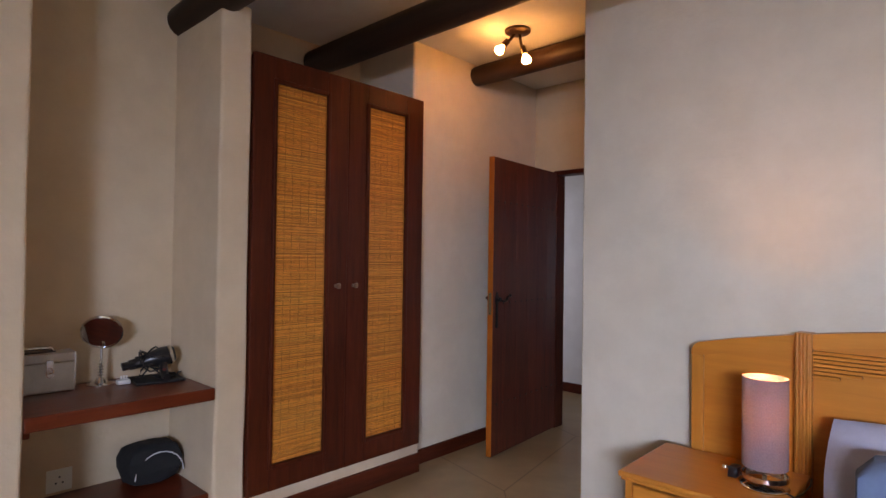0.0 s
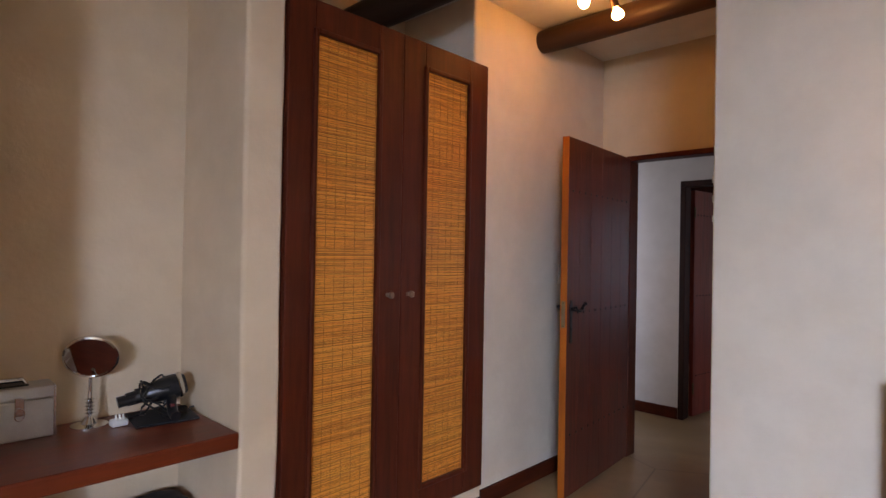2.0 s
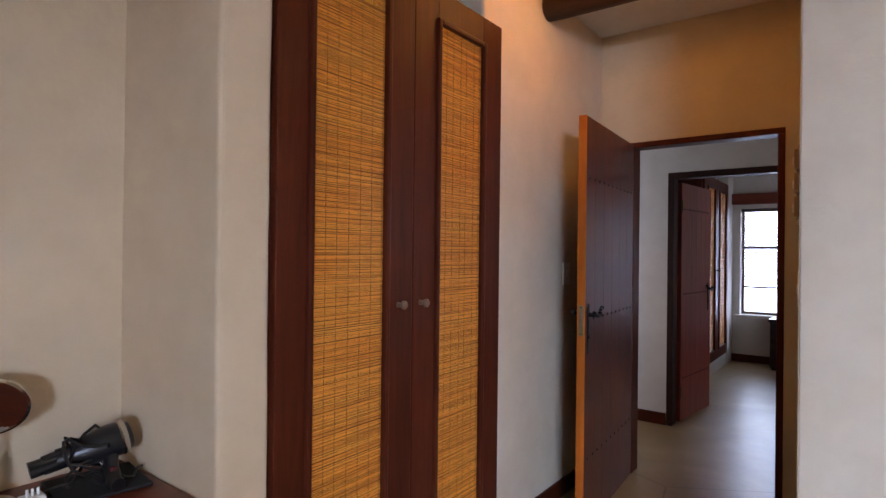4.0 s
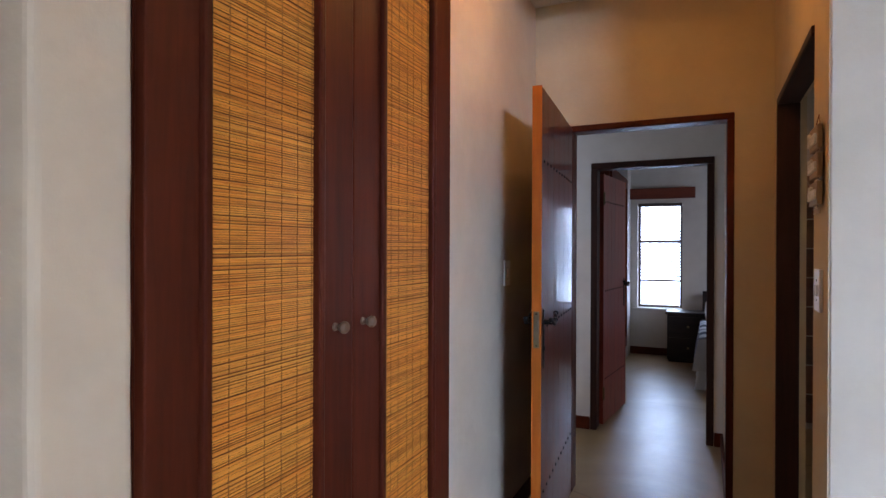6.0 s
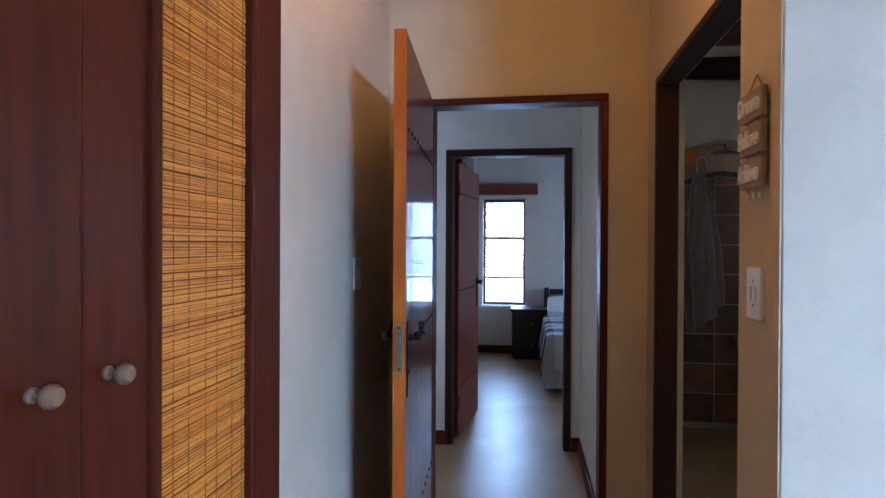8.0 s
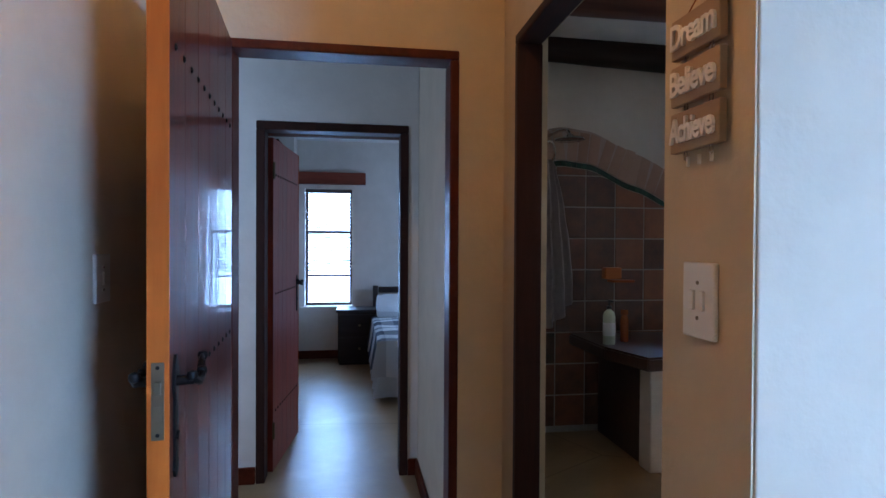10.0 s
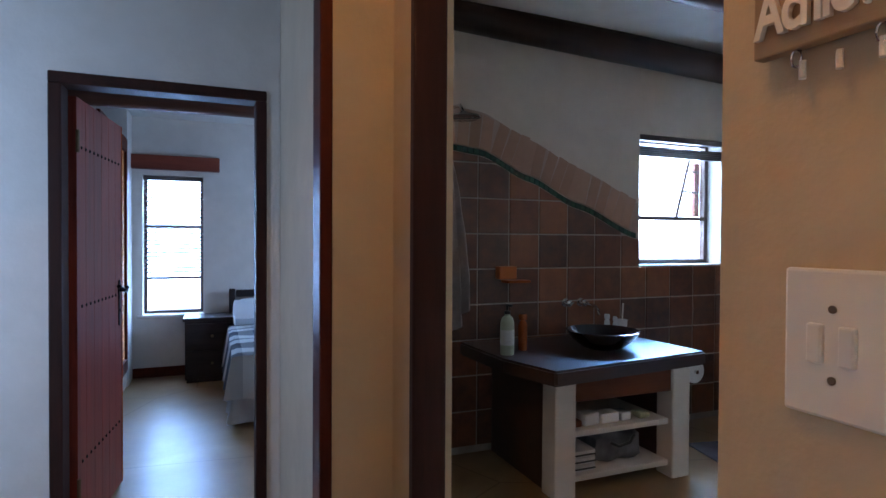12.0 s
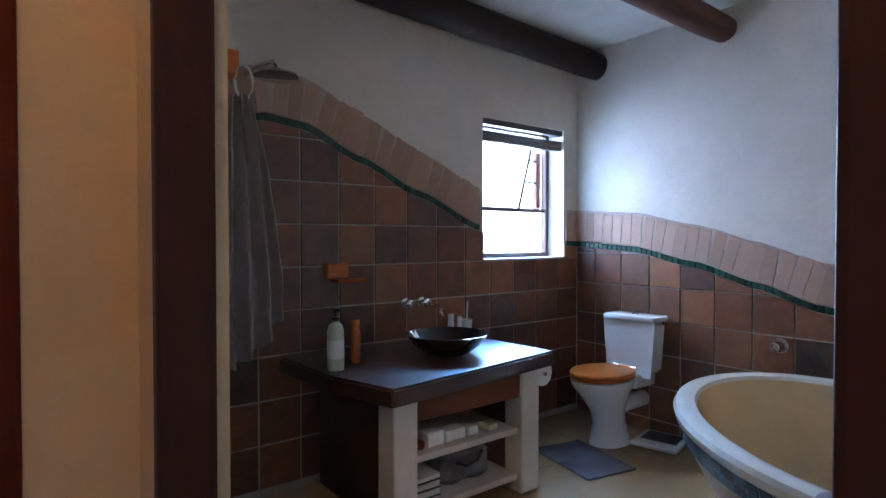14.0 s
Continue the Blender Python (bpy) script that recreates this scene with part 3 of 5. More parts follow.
def plank_door(name, hinge, end, height, label, z0=0.012, flip=1, paint=None):
    """A ledged plank door with studded bands; hinge and end in plan."""
    h, e = Vector((*hinge, 0)), Vector((*end, 0))
    d = (e - h).normalized()
    n = Vector((-d.y, d.x, 0)) * flip
    w = (e - h).length
    m = Matrix(((d.x, n.x, 0, h.x), (d.y, n.y, 0, h.y), (0, 0, 1, z0), (0, 0, 0, 1)))
    t = thing(name, (h.x, h.y, 0), label, "door")
    count = 6
    pw = w / count
    for k in range(count):
        part("plank", box((k * pw + 0.0001, -0.018, 0), ((k + 1) * pw - 0.0001, 0.018, height), 0.0012, turn=m, seg=1), paint or DOORWOOD, t)
    part("edge_strip", box((w, -0.021, 0), (w + 0.006, 0.021, height), 0.001, turn=m), EDGEWOOD, t, "raw orange wooden edge")
    for z in (0.36, 1.075, 1.80):
        row = bmesh.new()
        for k in range(11):
            for s in (0.0185, -0.0185):
                b2 = bmesh.new()
                bmesh.ops.create_uvsphere(b2, u_segments=8, v_segments=5, radius=0.0085)
                b2.transform(m @ Matrix.Translation((0.06 + k * (w - 0.12) / 10, s, z)) @ Matrix.Diagonal((1, 0.6, 1, 1)))
                joined(row, b2)
        part("stud_row", row, IRON, t, "row of black iron studs", True)
    side = [(0.008, 0.90), (0.017, 0.915), (0.012, 0.935), (0.014, 1.0), (0.012, 1.06), (0.020, 1.085), (0.021, 1.115), (0.013, 1.14), (0.005, 1.155)]
    outline = [(w - 0.052 + u, v) for u, v in side] + [(w - 0.052 - u, v) for u, v in reversed(side)]
    for s in (1, -1):
        plate = prism(outline, s * 0.018, s * 0.0235, "y")
        plate.transform(m)
        part("lock_plate", plate, IRON, t, "black iron lock plate with a shaped outline")
        lever = bmesh.new()
        rod(m @ Vector((w - 0.052, s * 0.02, 1.10)), m @ Vector((w - 0.052, s * 0.058, 1.10)), 0.012, 0.010, 12, lever)
        pts = [m @ Vector((w - 0.052 - u, s * (0.058 + 0.006 * math.sin(u * 40)), 1.10 + dz)) for u, dz in ((-0.012, 0.012), (0.0, 0.0), (0.025, -0.010), (0.05, -0.006), (0.07, 0.004), (0.088, 0.020), (0.105, 0.026), (0.125, 0.028))]
        tube(pts[:6], 0.0085, 8, lever)
        tube(pts[4:], 0.0060, 8, lever)
        for q in (pts[0], pts[4], pts[7]):
            joined(lever, lathe([(0.0, -0.012), (0.010, -0.008), (0.0125, 0), (0.010, 0.008), (0, 0.012)], tuple(q), 10))
        part("lever_handle", lever, IRON, t, "black wrought iron lever handle", True)
        part("key_rose", rod(m @ Vector((w - 0.052, s * 0.0235, 0.985)), m @ Vector((w - 0.052, s * 0.028, 0.985)), 0.009, None, 14), IRON, t, "", True)
    latch = part("latch_plate", box((w + 0.006, -0.012, 0.995), (w + 0.0085, 0.012, 1.15), 0.0005, turn=m), BRASS, t, "worn metal latch plate")
    part("latch_bolt", box((w + 0.0085, -0.007, 1.085), (w + 0.013, 0.007, 1.112), 0.002, turn=m), BRASS, latch, "steel latch bolt")
    part("dead_bolt", box((w + 0.0085, -0.007, 1.035), (w + 0.0095, 0.007, 1.062), 0.0003, turn=m), BRASS, latch, "steel dead bolt")
    for z in (1.005, 1.14):
        part("screw", rod(m @ Vector((w + 0.008, 0, z)), m @ Vector((w + 0.0092, 0, z)), 0.004, None, 10), IRON, latch, "small dark screw")
    for z in (0.2, height - 0.25):
        part("hinge", rod(m @ Vector((-0.004, 0.024, z)), m @ Vector((-0.004, 0.024, z + 0.1)), 0.008), BRASS, t, "metal hinge")
    return t


plank_door("door_1", (-2.243, 4.352), (-2.172, 3.414), 2.115, "open dark red-brown plank door with iron studs", flip=-1)
plank_door("door_2", (-2.285, N2 + 0.13), (-2.205, 6.43), 2.02, "open red-brown plank door of the far bedroom in a brightly lit tone", flip=-1, paint=DOORWOOD_LIT)

# ---- built-in wardrobe ----
def wardrobe(name, x, y0, y1, z0, z1, panels, label, back):
    t = thing(name, (x - 0.3, (y0 + y1) / 2, 0), label, "wardrobe")
    part("body", boxes(((back, y0, z0), (x - 0.03, y0 + 0.02, z1 - 0.01)), ((back, y1 - 0.02, z0), (x - 0.03, y1, z1 - 0.01)), ((back, y0 + 0.02, z1 - 0.03), (x - 0.03, y1 - 0.02, z1 - 0.01)), ((back, y0 + 0.02, z0), (x - 0.03, y1 - 0.02, z0 + 0.02)), ((back - 0.01, y0, z0), (back, y1, z1 - 0.01))), DARK, t)
    mid = (y0 + y1) / 2 if len(panels) == 1 else panels[2]
    for k, (p0, p1) in enumerate(panels[:2]):
        d0, d1 = ((y0 + 0.002, mid - 0.001), (mid + 0.001, y1 - 0.002))[k]
        zl, zh = z0 + 0.126, z1 - 0.127
        fr = bmesh.new()
        box((x - 0.028, d0, z0), (x, p0, z1), 0.004, fr)
        box((x - 0.028, p1, z0), (x, d1, z1), 0.004, fr)
        box((x - 0.0279, p0, z0), (x - 0.0003, p1, zl), 0.003, fr)
        box((x - 0.0279, p0, zh), (x - 0.0003, p1, z1), 0.003, fr)
        door = part("door", fr, DARK, t)
        mould = bmesh.new()
        q = 0.022
        box((x - 0.02, p0 - 0.012, zl - 0.012), (x + 0.014, p0 + q - 0.012, zh + 0.012), 0.006, mould)
        box((x - 0.02, p1 - q + 0.012, zl - 0.012), (x + 0.014, p1 + 0.012, zh + 0.012), 0.006, mould)
        box((x - 0.02, p0 + q - 0.012, zl - 0.012), (x + 0.0138, p1 - q + 0.012, zl + q - 0.012), 0.006, mould)
        box((x - 0.02, p0 + q - 0.012, zh - q + 0.012), (x + 0.0138, p1 - q + 0.012, zh + 0.012), 0.006, mould)
        part("moulding", mould, DARK, door, "rounded dark wooden moulding")
        part("panel_back", box((x - 0.016, p0, zl), (x - 0.0125, p1, zh)), BACKING, door)
        # reeds, one bundle a panel
        rng = random.Random(11 + k)
        verts, faces = [], []
        z = zl + 0.008
        while z < zh - 0.006:
            r = rng.choice((0.0014, 0.0017, 0.0020, 0.0023, 0.0029))
            tilt = rng.uniform(-0.0006, 0.0006)
            sag = rng.uniform(-0.0004, 0.0004)
            base = len(verts)
            out = x - 0.0085 + rng.uniform(-0.001, 0.0012)
            steps = 5
            for i in range(steps + 1):
                f = i / steps
                y = p0 + 0.006 + f * (p1 - p0 - 0.012)
                zz = z + tilt * (f - 0.5) * 2 + sag * math.sin(f * math.pi * 2)
                for ang in (0, 60, 120, 180, 240, 300):
                    verts.append((out + r * math.sin(radians(ang)) * 0.8, y, zz + r * math.cos(radians(ang))))
            for i in range(steps):
                for j in range(6):
                    a, b = base + i * 6 + j, base + i * 6 + (j + 1) % 6
                    faces.append((a, b, b + 6, a + 6))
            z += 2 * r + (rng.uniform(0.0006, 0.0012) if rng.random() < 0.93 else rng.uniform(0.0016, 0.0026))
        me = bpy.data.meshes.new("reed_panel")
        me.from_pydata(verts, [], faces)
        me.materials.append(REED)
        ob = new("reed_panel", me)
        ob.parent = door
        WORLD[ob] = Matrix()
        tagged(ob, "woven golden reed slats", "", "", "stuff")
        cord = bmesh.new()
        n = 7
        for i in range(n):
            y = p0 + 0.02 + (p1 - p0 - 0.04) * i / (n - 1) + rng.uniform(-0.006, 0.006)
            tube([(x - 0.0071 + 0.0006 * (j % 2), y + rng.uniform(-0.0008, 0.0008), zl + 0.01 + (zh - zl - 0.02) * j / 60) for j in range(61)], 0.0011, 4, cord)
        tagged(part("binding_cord", cord, STRING, door, "thin brown binding cords"), kind="stuff")
        ky = d1 - 0.079 if k == 0 else d0 + 0.043
        knob = lathe([(0.010, 0), (0.010, 0.004), (0.006, 0.007), (0.006, 0.016), (0.011, 0.019), (0.0155, 0.026), (0.0155, 0.032), (0.011, 0.038), (0, 0.040)], (0, 0, 0), 20, None, pose(x, ky, 1.238, 0, 90, 0))
        part("knob", knob, KNOBWOOD, door, "small turned wooden knob", True)
    return t


KNOBWOOD = wood("pale_knob_wood", (0.15, 0.072, 0.040), (0.26, 0.145, 0.088), "z", (0.3, 0.45))
WF = -2.345
wardrobe("wardrobe", WF, 1.685, 2.898, 0.186, 2.442, ((1.807, 2.141), (2.427, 2.745), 2.286), "tall built-in dark wooden wardrobe with reed door panels", -3.01)
structure("wardrobe_plinth", box((-3.02, 1.683, 0.0), (-2.362, 2.902, 0.184), 0.004), CREAM, "painted plaster plinth under the wardrobe", "plinth")

# ---- dressing niche ----
sh = thing("dressing_shelf", (-2.6, 1.15, 0.71), "thick polished mahogany shelf built into the niche", "shelf")
part("board", wobble(box((-2.898, 0.768, 0.706), (-2.354, 1.519, 0.765), 0.006), 0.0015, 4), SHELFWOOD, sh)
part("batten", box((-2.897, 0.769, 0.672), (-2.40, 0.797, 0.705), 0.003), SHELFWOOD, sh)
lo_sh = thing("lower_shelf", (-2.6, 1.15, 0.20), "dark polished lower shelf near the floor", "shelf")
part("board", box((-2.898, 0.768, 0.205), (-2.40, 1.519, 0.250), 0.006), SHELFWOOD, lo_sh)

# ---- bed, nightstand, lamp ----
def bed():
    t = thing("bed", (0.75, 1.75, 0), "honey oak bed with a curved slatted headboard", "bed")
    x0, x1, zt = -0.605, 2.15, 1.034
    rad = 0.05

    def crown(x):
        return zt + 0.155 * math.sin(math.pi * (x - x0) / (x1 - x0)) ** 0.8

    arc = [(rad * (1 - math.cos(radians(18 * k))), rad * (1 - math.sin(radians(18 * k)))) for k in range(6)]
    pts = [(x0, 0.05)] + [(x0 + u, crown(x0 + rad) - v) for u, v in arc]
    pts += [(x0 + rad + (x1 - x0 - 2 * rad) * k / 24, crown(x0 + rad + (x1 - x0 - 2 * rad) * k / 24)) for k in range(1, 24)]
    pts += [(x1 - u, crown(x1 - rad) - v) for u, v in reversed(arc)]
    pts.append((x1, 0.05))
    part("headboard_panel", prism(pts, HB - 0.085, HB - 0.055, "y"), HONEY, t)
    edge = pts[6:-6]
    rail = bmesh.new()
    for side in (1, -1):
        xs = x0 if side == 1 else x1
        corner = [(xs, zt - 0.04)] + [(xs + side * u, crown(x0 + rad) - v + 0.006) for u, v in arc] + [(xs + side * rad, zt - 0.04)]
        prism(corner, HB - 0.105, HB - 0.05, "y", rail)
    for (a, za), (b, zb) in zip(edge, edge[1:]):
        prism([(a, za - 0.052), (b, zb - 0.052), (b, zb + 0.006), (a, za + 0.006)], HB - 0.105, HB - 0.05, "y", rail)
    bmesh.ops.remove_doubles(rail, verts=rail.verts, dist=0.0005)
    part("top_rail", rail, HONEY, t)
    part("side_stile", box((x0, HB - 0.102, 0.02), (x0 + 0.05, HB - 0.047, zt - 0.041), 0.004), HONEY_V, t)
    part("side_stile", box((x1 - 0.05, HB - 0.102, 0.02), (x1, HB - 0.047, zt - 0.041), 0.004), HONEY_V, t)
    for px in (-0.207, 1.68):
        post = bmesh.new()
        box((px, HB - 0.12, 0.02), (px + 0.058, HB - 0.048, 1.132), 0.004, post)
        for k in range(4):
            rod((px + 0.010 + k * 0.0127, HB - 0.121, 0.04), (px + 0.010 + k * 0.0127, HB - 0.121, 1.128), 0.0058, None, 10, post)
        part("fluted_post", post, HONEY_V, t)
    for k in range(7):
        z = 1.052 - k * 0.0155
        part("headboard_slat", box((-0.149, HB - 0.108, z), (-0.06 + 0.055 * (6 - k) + 0.014 * (6 - k) ** 2, HB - 0.083, z + 0.0125), 0.004), HONEY, t)
    part("mattress", cushion((-0.06, 0.75, 0.24), (1.66, HB - 0.13, 0.50), 0.18, 8), LINEN, t, "white covered mattress", True)
    part("side_rail", box((-0.10, 0.72, 0.14), (-0.07, HB - 0.11, 0.34), 0.008), HONEY, t)
    part("side_rail", box((1.67, 0.72, 0.14), (1.70, HB - 0.11, 0.34), 0.008), HONEY, t)
    part("footboard", box((-0.12, 0.66, 0.04), (1.72, 0.715, 0.55), 0.012), HONEY, t)


bed()
single("pillow", cushion((-0.07, 2.42, 0.60), (0.62, 2.86, 0.82), 0.55, 10, None, Matrix.Translation((0.27, 2.64, 0.66)) @ pose(0, 0, 0, 52, 0, 4) @ Matrix.Translation((-0.27, -2.64, -0.72))), LILAC, "pale lilac pillow leaning on the headboard", "pillow", "bed pillows", "", True)
single("pillow", cushion((-0.10, 2.10, 0.50), (0.58, 2.58, 0.68), 0.5, 10, None, Matrix.Translation((0.2, 2.3, -0.03)) @ pose(0, 0, 0, 12, 4, 12) @ Matrix.Translation((-0.2, -2.3, 0))), LILAC, "pale lilac pillow lying on the bed", "pillow", "bed pillows", "", True)
single("cushion", cushion((0.02, 2.36, 0.62), (0.5, 2.52, 0.93), 0.4, 10, None, Matrix.Translation((0.03, -0.1, -0.08))), SLATEBLUE, "slate blue cushion propped against the pillows", "cushion", "", "", True)


def nightstand():
    x0, x1, y0, y1, z = -0.68, -0.165, 2.365, 2.82, 0.594
    t = thing("nightstand", ((x0 + x1) / 2, (y0 + y1) / 2, 0), "honey oak nightstand with a moulded top beside the bed", "nightstand")
    top = bmesh.new()
    box((x0 - 0.02, y0 - 0.022, z - 0.022), (x1 + 0.02, y1, z), 0.007, top)
    box((x0 - 0.012, y0 - 0.014, z - 0.036), (x1 + 0.012, y1, z - 0.0225), 0.005, top)
    part("top", top, HONEY, t)
    part("body", boxes(((x0, y0 + 0.02, 0.06), (x0 + 0.022, y1, z - 0.037)), ((x1 - 0.022, y0 + 0.02, 0.06), (x1, y1, z - 0.037)), ((x0 + 0.022, y1 - 0.015, 0.06), (x1 - 0.022, y1, z - 0.037)), ((x0 + 0.022, y0 + 0.02, 0.06), (x1 - 0.022, y1 - 0.015, 0.08))), HONEY_V, t)
    for k in range(2):
        d = part("drawer", box((x0 + 0.03, y0 - 0.0, 0.09 + k * 0.232), (x1 - 0.03, y0 + 0.024, 0.312 + k * 0.232), 0.006), HONEY, t)
        part("knob", lathe([(0.008, 0), (0.008, 0.01), (0.017, 0.02), (0.013, 0.03), (0, 0.032)], (0, 0, 0), 16, None, pose((x0 + x1) / 2, y0, 0.20 + k * 0.232, 90, 0, 0)), BRASS, d, "metal knob", True)
    for a in (x0, x1 - 0.04):
        for b in (y0 + 0.02, y1 - 0.04):
            part("foot", box((a, b, 0), (a + 0.04, b + 0.04, 0.06), 0.005), HONEY_V, t)
    for a in (x0, x1 - 0.028):
        part("stile", box((a, y0, 0.06), (a + 0.028, y0 + 0.019, z - 0.037), 0.004), HONEY_V, t)


nightstand()


def table_lamp(x, y, z):
    t = thing("table_lamp", (x, y, z), "lit table lamp with a mauve drum shade and chrome base", "lamp")
    part("base", lathe([(0.0, 0), (0.078, 0), (0.080, 0.006), (0.074, 0.011), (0, 0.012)], (x, y, z), 36), CHROME, t, "", True)
    ring = lathe([(0.074, 0.034), (0.078, 0.034), (0.078, 0.05), (0.074, 0.05), (0.074, 0.034)], (x, y, z), 36)
    part("ring", ring, CHROME, t, "chrome ring", True)
    part("stem", rod((x, y, z + 0.012), (x, y, z + 0.2), 0.008), CHROME, t, "", True)
    part("shade", lathe([(0.0735, 0.075), (0.075, 0.075), (0.075, 0.395), (0.0735, 0.395), (0.0735, 0.075)], (x, y, z), 40), SHADE, t, "mauve fabric drum shade", True)
    part("bulb", lathe([(0.012, 0.2), (0.013, 0.235), (0.028, 0.27), (0.027, 0.292), (0.016, 0.31), (0, 0.315)], (x, y, z), 20), LAMPBULB, t, "lit bulb", True)
    part("cord", tube([(x + 0.07, y - 0.02, z + 0.004), (x + 0.10, y - 0.04, z + 0.003), (x + 0.115, y + 0.02, z + 0.003), (x + 0.12, y + 0.12, z + 0.003), (x + 0.11, y + 0.2, z + 0.003)], 0.003), BLACK, t, "black cord", True)


table_lamp(-0.245, 2.57, 0.594)
rc = thing("hair_clip", (-0.37, 2.59, 0.594), "small dark hair clip on the nightstand", "hair clip")
part("body", wobble(box((-0.375, 2.57, 0.5945), (-0.335, 2.63, 0.638), 0.012), 0.008, 30), BLACK, rc, "", True)
part("stone", lathe([(0, 0), (0.012, 0.004), (0.010, 0.012), (0, 0.014)], (-0.38, 2.575, 0.626), 12), CHROME, rc, "pale shiny stone", True)

# ---- ceiling light ----
def ceiling_light(x, y):
    t = thing("ceiling_light", (x, y, TOP), "bronzed ceiling light with two lit spot bulbs", "ceiling light")
    part("rose", lathe([(0.0, -0.002), (0.085, -0.002), (0.083, -0.016), (0.065, -0.026), (0.03, -0.03), (0, -0.03)], (x, y, TOP), 32), BRONZE, t, "", True)
    for dx, dy, drop in ((-0.065, -0.060, 1.0), (0.034, 0.030, 1.5)):
        arm = bmesh.new()
        tube([(x + dx * 0.25, y + dy * 0.25, TOP - 0.026), (x + dx * 0.5, y + dy * 0.5, TOP - 0.06 * drop), (x + dx * 0.8, y + dy * 0.8, TOP - 0.085 * drop)], 0.010, 10, arm)
        rod((x + dx * 0.7, y + dy * 0.7, TOP - 0.07 * drop), (x + dx * 1.05, y + dy * 1.05, TOP - 0.105 * drop), 0.019, 0.022, 16, arm)
        a = part("arm", arm, BRONZE, t, "", True)
        m = Matrix.Translation((x + dx * 1.08, y + dy * 1.08, TOP - 0.108 * drop)) @ Vector((dx, dy, -0.1 * drop)).to_track_quat("Z", "Y").to_matrix().to_4x4()
        part("bulb", lathe([(0.012, -0.004), (0.018, 0.006), (0.029, 0.026), (0.031, 0.038), (0.024, 0.052), (0, 0.060)], (0, 0, 0), 18, None, m), BULB, a, "glowing warm bulb", True)


ceiling_light(-1.83, 3.225)

# ---- switches, sign ----
def switch_plate(name, m, rockers, label):
    """A cover plate on a wall; local x right, y up, z out of the wall."""
    t = thing(name, tuple(m.translation), label, "light switch")
    part("plate", box((-0.0435, -0.064, 0), (0.0435, 0.064, 0.010), 0.003, turn=m), WHITE, t)
    for dx in rockers:
        part("rocker", box((dx - 0.0068, -0.017, 0.0085), (dx + 0.0068, 0.017, 0.0150), 0.002, turn=m), WHITE, t)
    for dy in (-0.030, 0.030):
        part("screw", rod(m @ Vector((0, dy, 0.009)), m @ Vector((0, dy, 0.0112)), 0.0035, None, 12), BRASS, t, "small metal screw")
    return t


switch_plate("light_switch", pose(EX, 3.087, 1.309, 90, 0, -90), (-0.0135, 0.0135), "white double light switch on the ochre wall")
switch_plate("light_switch", pose(WX, 3.825, 1.305, 90, 0, 90), (0.0,), "white light switch on the passage wall")


def sign():
    t = thing("hanging_sign", (EX, 3.083, 1.69), "three linked wooden plaques with raised cream words", "sign")
    words = (("Dream", 1.766), ("Believe", 1.683), ("Achieve", 1.600))
    for word, z in words:
        b = part("plaque", wobble(box((EX - 0.020, 3.020, z - 0.035), (EX - 0.006, 3.158, z + 0.035), 0.002), 0.0006, 40), SIGNWOOD, t)
        cu = bpy.data.curves.new("word", "FONT")
        cu.body, cu.size, cu.align_x, cu.align_y, cu.extrude, cu.offset = word, 0.056, "CENTER", "CENTER", 0.0028, 0.0014
        cu.space_character = 0.92
        tmp = new("tmp_word", cu)
        bpy.context.view_layer.update()
        me = bpy.data.meshes.new_from_object(tmp.evaluated_get(bpy.context.evaluated_depsgraph_get()))
        bpy.data.objects.remove(tmp)
        w = max(v.co.x for v in me.vertices) - min(v.co.x for v in me.vertices)
        me.transform(pose(EX - 0.0235, 3.090, z, 90, 0, -90) @ Matrix.Diagonal((0.124 / w, 1.05, 1, 1)))
        me.materials.append(BONE)
        me.name = "word"
        ob = new("word", me)
        ob.parent = b
        WORLD[ob] = Matrix()
        tagged(ob, "raised cream word " + word)
    for z in (1.7245, 1.6415, 1.558):
        for y in (3.05, 3.12):
            part("link", tube([(EX - 0.013, y + 0.005 * math.cos(a * math.pi / 4), z + 0.008 * math.sin(a * math.pi / 4)) for a in range(9)], 0.0012, 6), CHROME, t, "small metal link", True)
    part("cord", tube([(EX - 0.010, 3.04, 1.802), (EX - 0.006, 3.083, 1.839), (EX - 0.010, 3.126, 1.802)], 0.0015, 6), STRING, t, "thin hanging cord", True)
    for y in (3.05, 3.083, 3.115):
        part("charm", tube([(EX - 0.012, y, 1.555), (EX - 0.011, y + 0.001, 1.547), (EX - 0.012, y, 1.539)], 0.003, 8), BONE, t, "small pale charm", True)


sign()

# ---- things on the dressing shelf ----
SZ = 0.765


